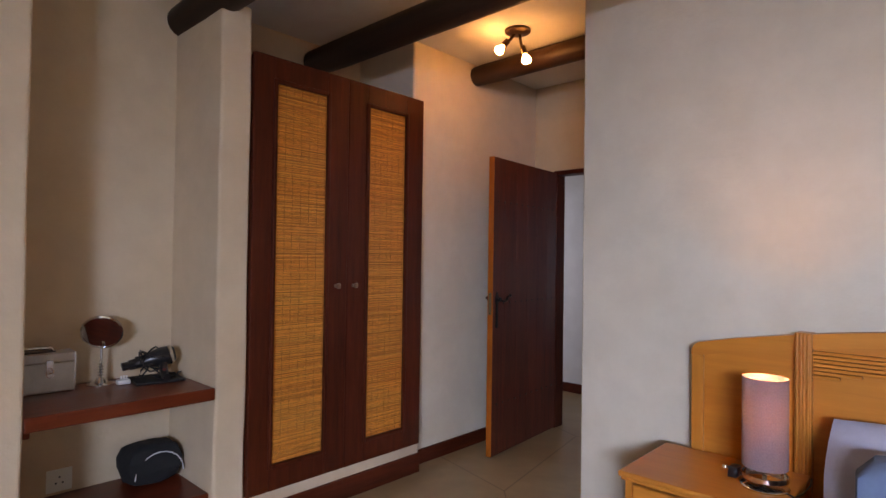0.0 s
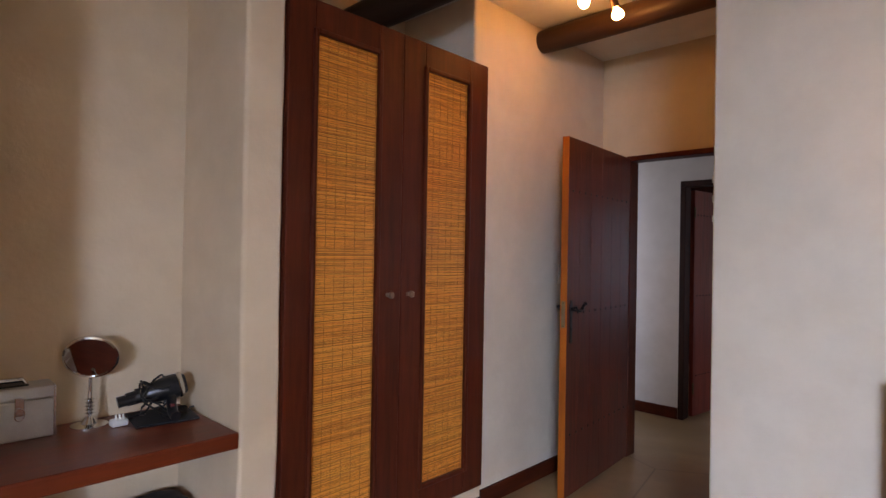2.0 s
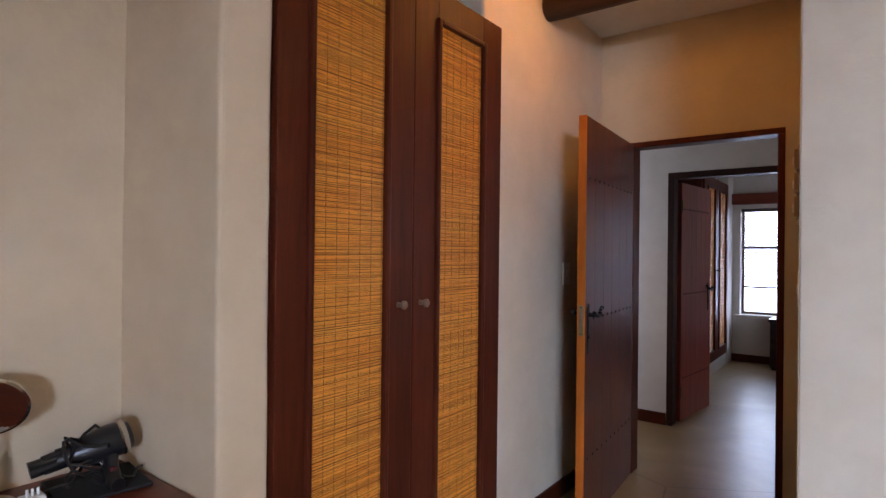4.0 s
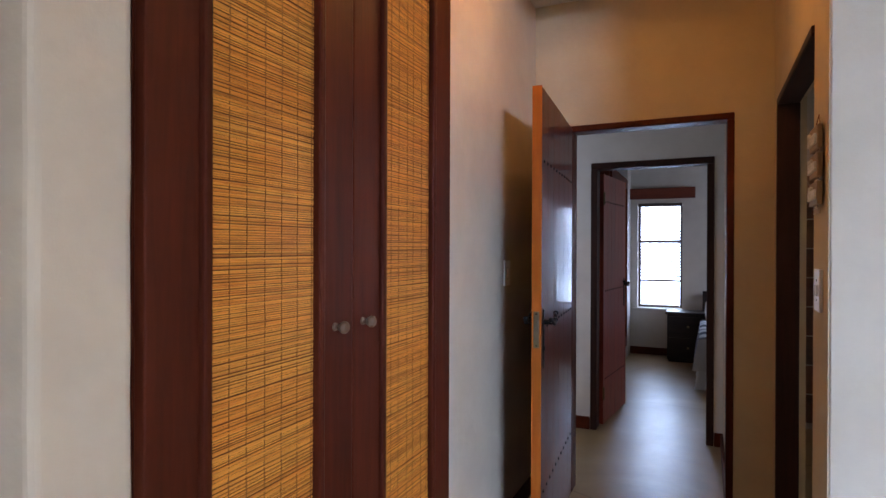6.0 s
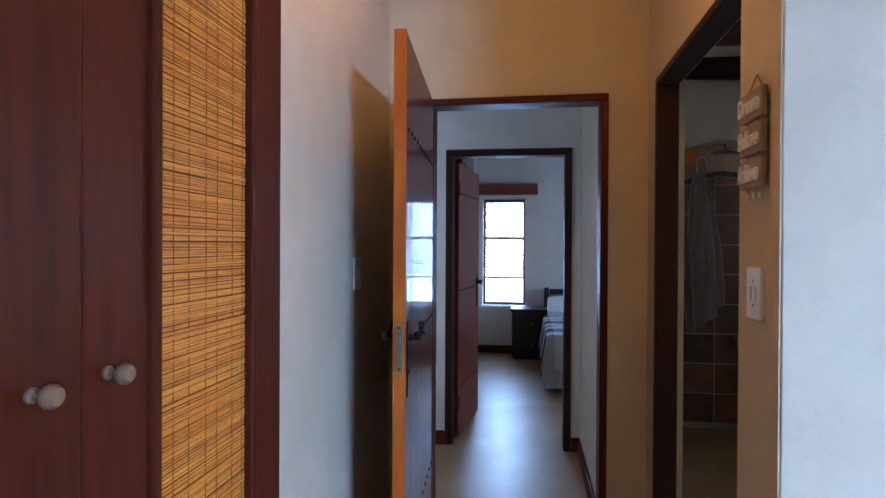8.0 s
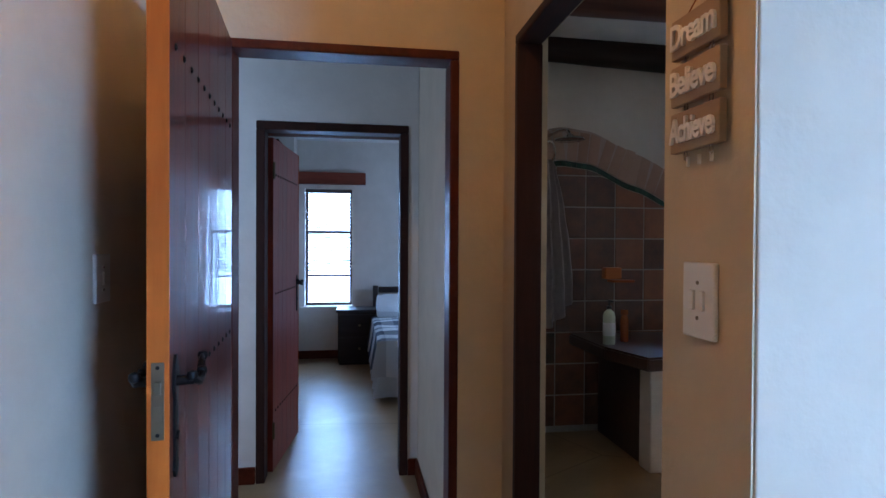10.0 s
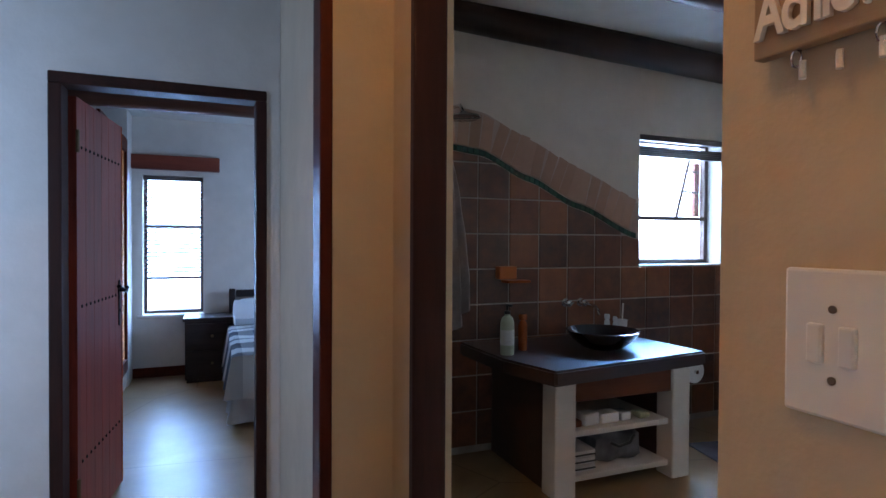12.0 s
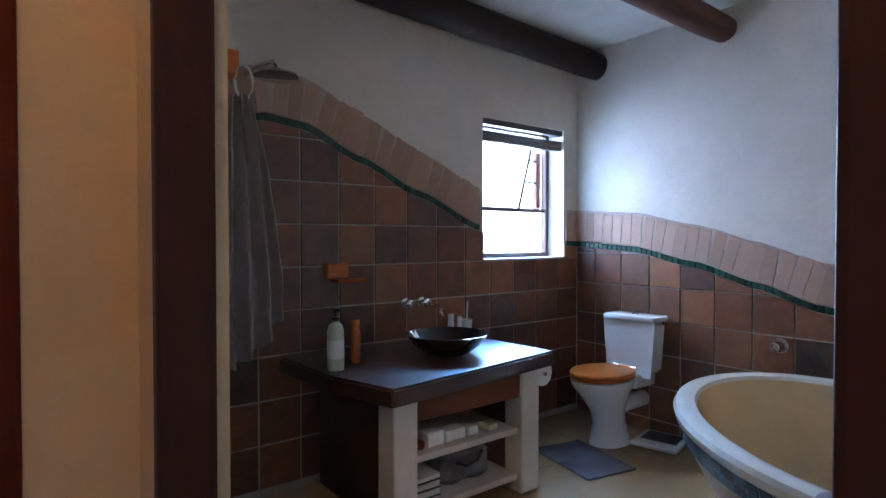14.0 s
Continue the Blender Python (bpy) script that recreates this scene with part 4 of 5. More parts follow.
def vanity_case():
    m = pose(-2.832, 0.895, SZ, 0, 0, -2)
    t = thing("vanity_case", tuple(m.translation), "brushed aluminium vanity case with a top handle", "case")
    part("body", box((-0.064, -0.15, 0), (0.064, 0.15, 0.135), 0.006, turn=m), ALU, t)
    lid = part("lid", box((-0.064, -0.15, 0.1365), (0.064, 0.15, 0.178), 0.006, turn=m), ALU, t)
    for sy in (-0.147, 0.141):
        part("corner_trim", box((0.061, sy, 0.0), (0.0675, sy + 0.008, 0.176), 0.002, turn=m), CHROME, t, "chrome corner trim")
    latch = box((0.064, 0.03, 0.085), (0.071, 0.058, 0.15), 0.003, turn=m)
    part("latch", latch, CHROME, t, "chrome latch")
    part("latch_ring", tube([m @ Vector((0.073, 0.044 + 0.014 * math.cos(a * math.pi / 6), 0.092 + 0.022 * math.sin(a * math.pi / 6))) for a in range(13)], 0.002, 6), CHROME, t, "", True)
    part("handle", tube([m @ Vector((0, -0.07, 0.18)), m @ Vector((0, -0.06, 0.198)), m @ Vector((0, 0.06, 0.198)), m @ Vector((0, 0.07, 0.18))], 0.009, 10), CHROME, lid, "", True)
    part("handle_grip", box((-0.028, -0.075, 0.178), (0.028, 0.075, 0.184), 0.002, turn=m), BLACK, lid)


vanity_case()


def makeup_mirror(x, y):
    t = thing("makeup_mirror", (x, y, SZ), "round chrome makeup mirror on a beaded stand", "mirror")
    part("base", lathe([(0, 0), (0.062, 0), (0.062, 0.004), (0.03, 0.010), (0.018, 0.03), (0.014, 0.034), (0, 0.034)], (x, y, SZ), 28), CHROME, t, "", True)
    st = bmesh.new()
    prof = [(0.007, 0.03)]
    for k in range(5):
        z = 0.046 + k * 0.013
        prof += [(0.007, z - 0.005), (0.0175, z), (0.007, z + 0.005)]
    prof += [(0.006, 0.125), (0, 0.126)]
    lathe(prof, (x, y, SZ), 16, st)
    part("stem", st, CHROME, t, "beaded chrome stem", True)
    m = Matrix.Translation((x + 0.005, y, SZ + 0.255)) @ pose(0, 0, 0, 0, 116, -24)
    part("rim", lathe([(0.085, -0.007), (0.092, -0.004), (0.092, 0.004), (0.085, 0.007), (0.085, -0.007)], (0, 0, 0), 40, None, m), CHROME, t, "", True)
    part("glass", lathe([(0, -0.004), (0.0855, -0.004), (0.0855, 0.004), (0, 0.004)], (0, 0, 0), 40, None, m), MIRROR, t, "mirror glass", True)
    part("yoke", tube([(x, y, SZ + 0.112), (x, y, SZ + 0.175)], 0.006), CHROME, t, "", True)


makeup_mirror(-2.81, 1.158)


def hair_dryer():
    t = thing("hair_dryer", (-2.70, 1.38, SZ), "black hair dryer lying with its coiled cord", "hair dryer")
    a, b = Vector((-2.755, 1.265, SZ + 0.085)), Vector((-2.715, 1.475, SZ + 0.128))
    m = Matrix.Translation(a) @ (b - a).to_track_quat("Z", "Y").to_matrix().to_4x4()
    part("barrel", lathe([(0.021, 0), (0.025, 0.0), (0.026, 0.05), (0.033, 0.07), (0.042, 0.105), (0.048, 0.15), (0.047, 0.19), (0.036, 0.212), (0.0, 0.216)], (0, 0, 0), 24, None, m), BLACK, t, "", True)
    part("nozzle", lathe([(0.019, -0.03), (0.029, -0.03), (0.027, 0.03), (0.024, 0.03), (0.019, -0.03)], (0, 0, 0), 20, None, m @ Matrix.Diagonal((1.25, 0.7, 1, 1))), BLACK, t, "flat black nozzle", True)
    part("band", lathe([(0.0465, 0.182), (0.0495, 0.186), (0.0485, 0.197), (0.0455, 0.200), (0.0465, 0.182)], (0, 0, 0), 24, None, m), CHROME, t, "chrome band", True)
    part("handle", tube([(-2.712, 1.415, SZ + 0.10), (-2.685, 1.405, SZ + 0.06), (-2.655, 1.40, SZ + 0.032), (-2.62, 1.398, SZ + 0.026)], 0.019, 12), BLACK, t, "", True)
    part("switch", box((-2.672, 1.392, SZ + 0.052), (-2.655, 1.408, SZ + 0.066), 0.003), SLIDER, t, "dull red slide switch")
    loops = []
    for k in range(46):
        q = k * 0.62
        loops.append((-2.705 + 0.032 * math.sin(q * 0.83 + 1.0), 1.345 + 0.052 * math.cos(q) + 0.012 * math.sin(q * 0.37), SZ + 0.10 + 0.05 * math.sin(q * 0.71) + 0.018 * math.cos(q * 1.9)))
    part("cord", tube(loops, 0.0042, 8), BLACK, t, "tangled black cord", True)
    tail = [(-2.70 + 0.012 * math.sin(k * 1.3), 1.36 + 0.14 * k / 8, SZ + 0.022 + 0.012 * math.cos(k * 1.7)) for k in range(9)]
    part("cord_tail", tube(tail, 0.0042, 8), BLACK, t, "", True)
    plug = box((-2.752, 1.205, SZ + 0.001), (-2.708, 1.262, SZ + 0.026), 0.007)
    for dy in (-0.012, 0.0, 0.012):
        rod((-2.722, 1.234 + dy, SZ + 0.026), (-2.726, 1.234 + dy, SZ + 0.044), 0.0036, None, 8, plug)
    part("plug", plug, WHITE, t, "white plug with its pins up", True)
    part("plug_cord", tube([(-2.745, 1.255, SZ + 0.012), (-2.752, 1.285, SZ + 0.020), (-2.74, 1.33, SZ + 0.026)], 0.004), BLACK, t, "", True)


SLIDER = simple("dull_red_plastic", (0.12, 0.012, 0.010), 0.4)
hair_dryer()
lc = thing("laptop_sleeve", (-2.63, 1.38, SZ), "flat black folder under the hair dryer", "folder")
part("cover", box((-2.84, 1.275, SZ + 0.0005), (-2.625, 1.500, SZ + 0.010), 0.004, turn=Matrix.Translation((-2.72, 1.39, 0)) @ pose(0, 0, 0, 0, 0, -8) @ Matrix.Translation((2.72, -1.39, 0))), CLOTHBLACK, lc)


def toilet_bag():
    t = thing("toiletry_bag", (-2.68, 1.40, 0.25), "black rounded toiletry bag with pale piping", "bag")
    bm = cushion((-2.86, 1.245, 0.251), (-2.66, 1.505, 0.448), 0.75, 12)
    part("body", wobble(bm, 0.01, 9), CLOTHBLACK, t, "", True)
    part("piping", tube([(-2.664, 1.275 + 0.115 * (1 - math.cos(a * math.pi / 12)), 0.30 + 0.115 * math.sin(a * math.pi / 12)) for a in range(13)], 0.003, 6), LINEN, t, "pale piping", True)


toilet_bag()
so = thing("wall_socket", (-2.90, 1.015, 0.32), "white wall socket below the shelf", "socket")
part("plate", box((-2.899, 0.962, 0.262), (-2.89, 1.068, 0.368), 0.003), WHITE, so)
for dy, dz in ((0, 0.016), (-0.014, -0.012), (0.014, -0.012)):
    part("hole", rod((-2.891, 1.015 + dy, 0.315 + dz), (-2.8895, 1.015 + dy, 0.315 + dz), 0.0045, None, 12), BLACK, so)
part("rocker", box((-2.891, 1.005, 0.343), (-2.886, 1.025, 0.358), 0.001), WHITE, so)

# ---- windows ----
def window(name, x0, x1, z0, z1, y, bars, label, w=0.032):
    t = thing(name, ((x0 + x1) / 2, y, z0), label, "window")
    t["kind"] = "structure"
    part("window_frame", boxes(((x0, y, z0), (x0 + w, y + 0.05, z1)), ((x1 - w, y, z0), (x1, y + 0.05, z1)), ((x0 + w, y, z0), (x1 - w, y + 0.05, z0 + w)), ((x0 + w, y, z1 - w), (x1 - w, y + 0.05, z1)), bevel=0.004), WINFRAME, t)
    edges = [z0 + w, *bars, z1 - w]
    for z in bars:
        part("glazing_bar", box((x0 + w, y + 0.003, z - 0.44 * w), (x1 - w, y + 0.046, z + 0.44 * w), 0.003), WINFRAME, t)
    for a, b in zip(edges, edges[1:]):
        pane = part("pane", box((x0 + w, y + 0.022, a + 0.01), (x1 - w, y + 0.026, b - 0.01)), GLASS_M, t)
        pane.visible_shadow = False
    return t


window("window_1", -2.368, -1.810, 0.630, 2.043, R2Y + 0.14, (0.993, 1.525), "narrow tall window with brown frame in bright daylight", 0.03)
window("window_2", 0.867, 1.598, 1.245, 2.098, BY + 0.13, (1.56,), "small brown-framed bathroom window in bright daylight")
window("window_3", 1.402, 2.998, 0.852, 2.148, -2.46, (1.7,), "bedroom window letting in daylight")
# unseen window, added so its lamp lights the far door leaf
sw5 = thing("added_window_5", (1.05, 7.6, 1.0), "unseen side window added to light the far bedroom", "window")
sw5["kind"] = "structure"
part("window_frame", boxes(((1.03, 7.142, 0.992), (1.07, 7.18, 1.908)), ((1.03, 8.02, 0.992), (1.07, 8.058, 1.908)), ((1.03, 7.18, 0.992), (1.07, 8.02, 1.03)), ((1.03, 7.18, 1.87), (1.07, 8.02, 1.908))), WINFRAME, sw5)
# unseen hall window, added round the hall lamp
window("window_4", -4.218, -3.382, 0.902, 2.098, N1 + 0.005, (1.5,), "unseen hall window placed to light the hall")
structure("window_sill", box((-2.42, R2Y - 0.03, 0.598), (-1.76, R2Y + 0.14, 0.629), 0.006), PALE, "pale window sill", "window sill")
# open casement stay and sash bars of the bathroom window
st = thing("window_stay", (1.45, BY + 0.2, 1.575), "red-brown open top sash with thin metal stays", "window stay")
part("bar", rod((1.36, BY + 0.19, 1.575), (1.48, BY + 0.19, 1.99), 0.012, None, 8), WINFRAME, st)
part("bar", rod((1.41, BY + 0.19, 1.76), (1.57, BY + 0.19, 1.75), 0.008, None, 8), WINFRAME, st)
part("bar", rod((1.45, BY + 0.19, 1.91), (1.57, BY + 0.19, 1.90), 0.008, None, 8), WINFRAME, st)
part("sash_stile", box((1.535, BY + 0.19, 1.58), (1.58, BY + 0.225, 1.97), 0.004), PELMET, st, "red-brown sash stile")

bl = thing("roman_blind", (1.235, BY, 2.0), "dark slatted blind raised at the top of the window", "blind")
part("headrail", box((0.868, BY + 0.01, 2.062), (1.597, BY + 0.06, 2.098), 0.004), SLAT, bl)
for z in (1.962, 1.975, 1.988, 2.001, 2.014):
    part("slat", box((0.872, BY + 0.012, z), (1.593, BY + 0.058, z + 0.0105), 0.002), SLAT, bl)

vb = thing("venetian_blind", (-2.09, R2Y + 0.07, 1.99), "open venetian blind of thin dark slats", "blind")
part("headrail", box((-2.366, R2Y + 0.04, 2.000), (-1.812, R2Y + 0.09, 2.042), 0.004), SLAT, vb)
for k in range(24):
    z = 1.980 - k * 0.040
    part("slat", box((-2.360, R2Y + 0.045, z), (-1.815, R2Y + 0.088, z + 0.002), turn=Matrix.Translation((0, R2Y + 0.066, z)) @ pose(0, 0, 0, 20, 0, 0) @ Matrix.Translation((0, -R2Y - 0.066, -z))), SLAT, vb)
for x in (-2.25, -1.93):
    part("ladder_cord", rod((x, R2Y + 0.044, 1.05), (x, R2Y + 0.044, 2.0), 0.0015, None, 6), SLAT, vb)
pe = thing("window_pelmet", (-2.08, R2Y, 2.1), "reddish wooden pelmet board over the window", "pelmet")
part("board", box((-2.51, R2Y - 0.09, 2.096), (-1.650, R2Y - 0.001, 2.237), 0.006), PELMET, pe)

# ---- far bedroom ----
dk = thing("desk", (-1.72, 8.92, 0), "dark wooden chest beside the window", "desk")
part("top", box((-1.985, 8.72, 0.600), (-1.46, 9.12, 0.632), 0.005), DARKPANEL, dk)
part("body", box((-1.965, 8.74, 0.03), (-1.48, 9.11, 0.599), 0.004), DARKPANEL, dk)
for k in range(2):
    d = part("drawer", box((-1.955, 8.728, 0.06 + 0.265 * k), (-1.49, 8.739, 0.31 + 0.265 * k), 0.003), DARKPANEL, dk)
    part("knob", lathe([(0.006, 0), (0.006, 0.01), (0.014, 0.018), (0.010, 0.026), (0, 0.027)], (0, 0, 0), 14, None, pose(-1.72, 8.728, 0.19 + 0.265 * k, 90, 0, 0)), BRASS, d, "small metal knob", True)
part("plinth", box((-1.95, 8.75, 0), (-1.5, 9.1, 0.029)), DARKPANEL, dk)

b2 = thing("single_bed", (-1.0, 8.1, 0), "single bed made up with a checked cover", "bed")
part("base", box((-1.530, 7.22, 0.06), (-0.50, 9.0, 0.32), 0.01), DARKPANEL, b2)
part("mattress", cushion((-1.540, 7.2, 0.321), (-0.48, 9.0, 0.54), 0.1, 8), LINEN, b2, "", True)
for px in (-1.560, -0.5):
    part("headboard_post", box((px, 9.02, 0), (px + 0.06, 9.08, 0.885), 0.006), DARKPANEL, b2)
for z in (0.56, 0.68, 0.80):
    part("headboard_rail", box((-1.49, 9.03, z), (-0.50, 9.07, z + 0.07), 0.006), DARKPANEL, b2)


def draped(name, x0, x1, y0, y1, top, drop, m, label, seed, flare):
    """A cover lying on a bed and hanging in folds down one side and the foot."""
    bm = bmesh.new()
    nx, ny = 40, 60
    grid = []
    for j in range(ny + 1):
        q = j / ny * ((y1 - y0) + drop)
        row = []
        for i in range(nx + 1):
            s = i / nx * ((x1 - x0) + drop)
            fx, fy = max(0.0, 1 - s / drop), max(0.0, 1 - q / drop)
            ym, xm = max(y0, y0 + q - drop), max(x0, x0 + s - drop)
            x = xm - (0.02 * (fx > 0) + 0.03 * fx + flare * fx * math.sin(ym * 21 + seed) * 0.5)
            y = ym - (0.02 * (fy > 0) + 0.03 * fy + flare * fy * math.sin(xm * 23 + seed) * 0.5)
            hang = min(1.0, math.hypot(fx, fy))
            ragged = 0.02 * noise.noise(Vector((xm * 7, ym * 7, seed))) * hang
            z = top - hang * drop + ragged + 0.012 * (1 - hang) * noise.noise(Vector((s * 4, q * 4, seed)))
            row.append(bm.verts.new((x, y, z)))
        grid.append(row)
    for a, b in zip(grid, grid[1:]):
        for i in range(nx):
            bm.faces.new((a[i], a[i + 1], b[i + 1], b[i]))
    bmesh.ops.solidify(bm, geom=bm.faces, thickness=0.008)
    return single(name, bm, m, label, "bedding", "", "", True)


draped("bed_valance", -1.542, -0.6, 7.18, 9.0, 0.35, 0.30, LINEN, "gathered white bed valance", 1.0, 0.05)
draped("bed_cover", -1.56, -0.5, 7.15, 8.72, 0.562, 0.33, PLAID, "grey, white and navy checked bed cover", 2.0, 0.06)
single("pillow", cushion((-1.530, 8.60, 0.56), (-0.8, 8.98, 0.76), 0.5, 8, None, Matrix.Translation((0, 8.8, 0.64)) @ pose(0, 0, 0, 24, 0, 0) @ Matrix.Translation((0, -8.8, -0.64))), LINEN, "white pillow on the single bed", "pillow", "", "", True)

wardrobe("wardrobe", -2.455, 7.45, 8.80, 0.16, 2.33, ((7.60, 8.00), (8.25, 8.65), 8.125), "built-in wardrobe with reed panels in the far bedroom", -3.18)
structure("wardrobe_plinth", box((-3.19, 7.448, 0.0), (-2.47, 8.802, 0.158), 0.004), PALE, "painted plinth under the far wardrobe", "plinth")
structure("wall_room_nib", boxes(((-3.19, 8.804, 0.0), (-2.46, R2Y - 0.001, 2.615))), PALE, "pale plaster nib beside the far wardrobe")

# ---- bathroom things ----
CT = 0.822


def vanity():
    t = thing("vanity_unit", (0.15, 5.3, BF), "masonry vanity with a thick dark wooden counter", "vanity")
    slab = prism([(-0.305, 4.875), (-0.395, 5.20), (-0.41, BY - 0.012), (0.62, BY - 0.012), (0.672, 5.38), (0.705, 4.995)], CT - 0.072, CT, "z")
    bmesh.ops.bevel(slab, geom=list(slab.edges), offset=0.010, segments=3, affect="EDGES")
    part("counter", slab, DARKTOP, t, "thick dark polished wooden counter")
    for x in (-0.228, 0.476):
        part("pier", wobble(box((x, 4.992, BF), (x + 0.116, 5.11, CT - 0.073), 0.010, None, None, 3), 0.003, 7), PALE, t, "whitewashed masonry pier")
        # keeps the space behind each pier dark, in the counter's material
        part("side_panel", box((x + 0.02, 5.111, BF), (x + 0.08, BY - 0.015, CT - 0.073), 0.003), DARKTOP, t, "dark panel closing the space behind the pier")
    part("apron", box((-0.111, 5.005, CT - 0.19), (0.475, 5.03, CT - 0.074), 0.003), APRON, t, "reddish wooden apron board")
    for z in (0.243, 0.458):
        part("shelf", box((-0.111, 5.02, z), (0.475, BY - 0.02, z + 0.028), 0.003), PALE, t, "whitewashed shelf")
    return t


vanity()


def basin(x, y):
    t = thing("vessel_basin", (x, y, CT), "dark brown glazed bowl basin on the counter", "basin")
    prof = [(0, 0.0), (0.075, 0.0), (0.11, 0.014), (0.158, 0.05), (0.19, 0.092), (0.196, 0.099), (0.19, 0.101), (0.18, 0.092), (0.148, 0.054), (0.10, 0.024), (0.0, 0.016)]
    part("bowl", lathe(prof, (x, y, CT + 0.001), 44), BOWL, t, "", True)
    part("drain", lathe([(0, 0.019), (0.022, 0.019), (0.022, 0.023), (0, 0.024)], (x, y, CT), 20), CHROME, t, "chrome drain", True)


basin(0.235, 5.25)


def wall_tap():
    t = thing("basin_tap", (0.40, BY, 1.0), "chrome wall-mounted basin tap with two handles", "tap")
    for x in (0.295, 0.405):
        h = part("handle", lathe([(0.026, 0), (0.026, 0.006), (0.013, 0.01), (0.013, 0.03), (0.020, 0.034), (0.020, 0.052), (0.012, 0.058), (0, 0.059)], (0, 0, 0), 20, None, pose(x, BY - 0.006, 1.02, 90, 0, 0)), CHROME, t, "", True)
        part("cross_bar", rod((x - 0.032, BY - 0.052, 1.02), (x + 0.032, BY - 0.052, 1.02), 0.006), CHROME, h, "", True)
    part("spout", tube([(0.435, BY - 0.006, 1.0), (0.435, BY - 0.07, 1.008), (0.435, BY - 0.12, 1.002), (0.435, BY - 0.15, 0.98), (0.435, BY - 0.155, 0.955)], 0.011, 12), CHROME, t, "", True)


wall_tap()


def pump_bottle(name, x, y, h, r, m, label, pump):
    t = thing(name, (x, y, CT), label, "bottle")
    part("body", lathe([(0, 0), (r * 0.95, 0), (r, 0.008), (r, h * 0.78), (r * 0.8, h * 0.9), (r * 0.4, h * 0.96), (r * 0.4, h), (0, h)], (x, y, CT + 0.001), 24), m, t, "", True)
    if pump:
        pm = rod((x, y, CT + h), (x, y, CT + h + 0.045), 0.006)
        lathe([(0.016, 0), (0.016, 0.016), (0.008, 0.018), (0, 0.018)], (x, y, CT + h), 16, pm)
        box((x - 0.008, y - 0.04, CT + h + 0.04), (x + 0.008, y + 0.008, CT + h + 0.052), 0.003, pm)
        part("pump", pm, BLACK, t, "black pump head", True)
        part("label", lathe([(r + 0.0004, h * 0.25), (r + 0.0008, h * 0.25), (r + 0.0008, h * 0.62), (r + 0.0004, h * 0.62)], (x, y, CT), 24), PAPER, t, "pale paper label", True)
    else:
        part("cap", lathe([(r * 0.95, h * 0.98), (r * 0.95, h + 0.02), (r * 0.8, h + 0.026), (0, h + 0.026)], (x, y, CT), 20), m, t, "", True)


pump_bottle("lotion_bottle", -0.325, 5.285, 0.205, 0.035, GREENPLASTIC, "pale green lotion bottle with a black pump", True)
pump_bottle("amber_bottle", -0.195, 5.355, 0.165, 0.024, AMBER, "slim amber bottle on the counter", False)
pump_bottle("small_jar", 0.555, 5.62, 0.10, 0.018, PORCELAIN, "small white jar behind the basin", False)
pump_bottle("small_jar", 0.60, 5.60, 0.085, 0.015, PORCELAIN, "small white tube behind the basin", False)
tc = thing("toothbrush_cup", (0.685, 5.60, CT), "pale cup with toothbrushes behind the basin", "cup")
part("cup", lathe([(0, 0), (0.03, 0), (0.036, 0.09), (0.033, 0.09), (0.028, 0.006), (0, 0.006)], (0.65, 5.60, CT + 0.001), 20), PORCELAIN, tc, "", True)
for a in (-0.01, 0.012):
    part("toothbrush", rod((0.65, 5.60, CT + 0.01), (0.66 + a, 5.60 + a, CT + 0.19), 0.004), WHITE, tc, "white toothbrush", True)

sd = thing("soap_dish", (-0.125, BY, 1.17), "orange wooden soap holder on the tiles", "soap dish")
part("block", box((-0.19, BY - 0.07, 1.175), (-0.075, BY - 0.012, 1.25), 0.008), ORANGE, sd)
part("tray", box((-0.15, BY - 0.10, 1.155), (0.0, BY - 0.012, 1.170), 0.004), EDGEWOOD, sd, "pale wooden tray")
th = thing("toilet_roll", (0.70, 5.10, 0.75), "toilet roll hanging at the end of the vanity", "toilet roll")
part("roll", rod((0.695, 5.06, 0.70), (0.695, 5.17, 0.70), 0.062, None, 24), PAPER, th, "white paper roll", True)
part("holder", rod((0.695, 5.045, 0.70), (0.695, 5.185, 0.70), 0.010), CHROME, th, "", True)
part("bracket", box((0.595, 5.172, 0.694), (0.696, 5.184, 0.706), 0.002), CHROME, th)


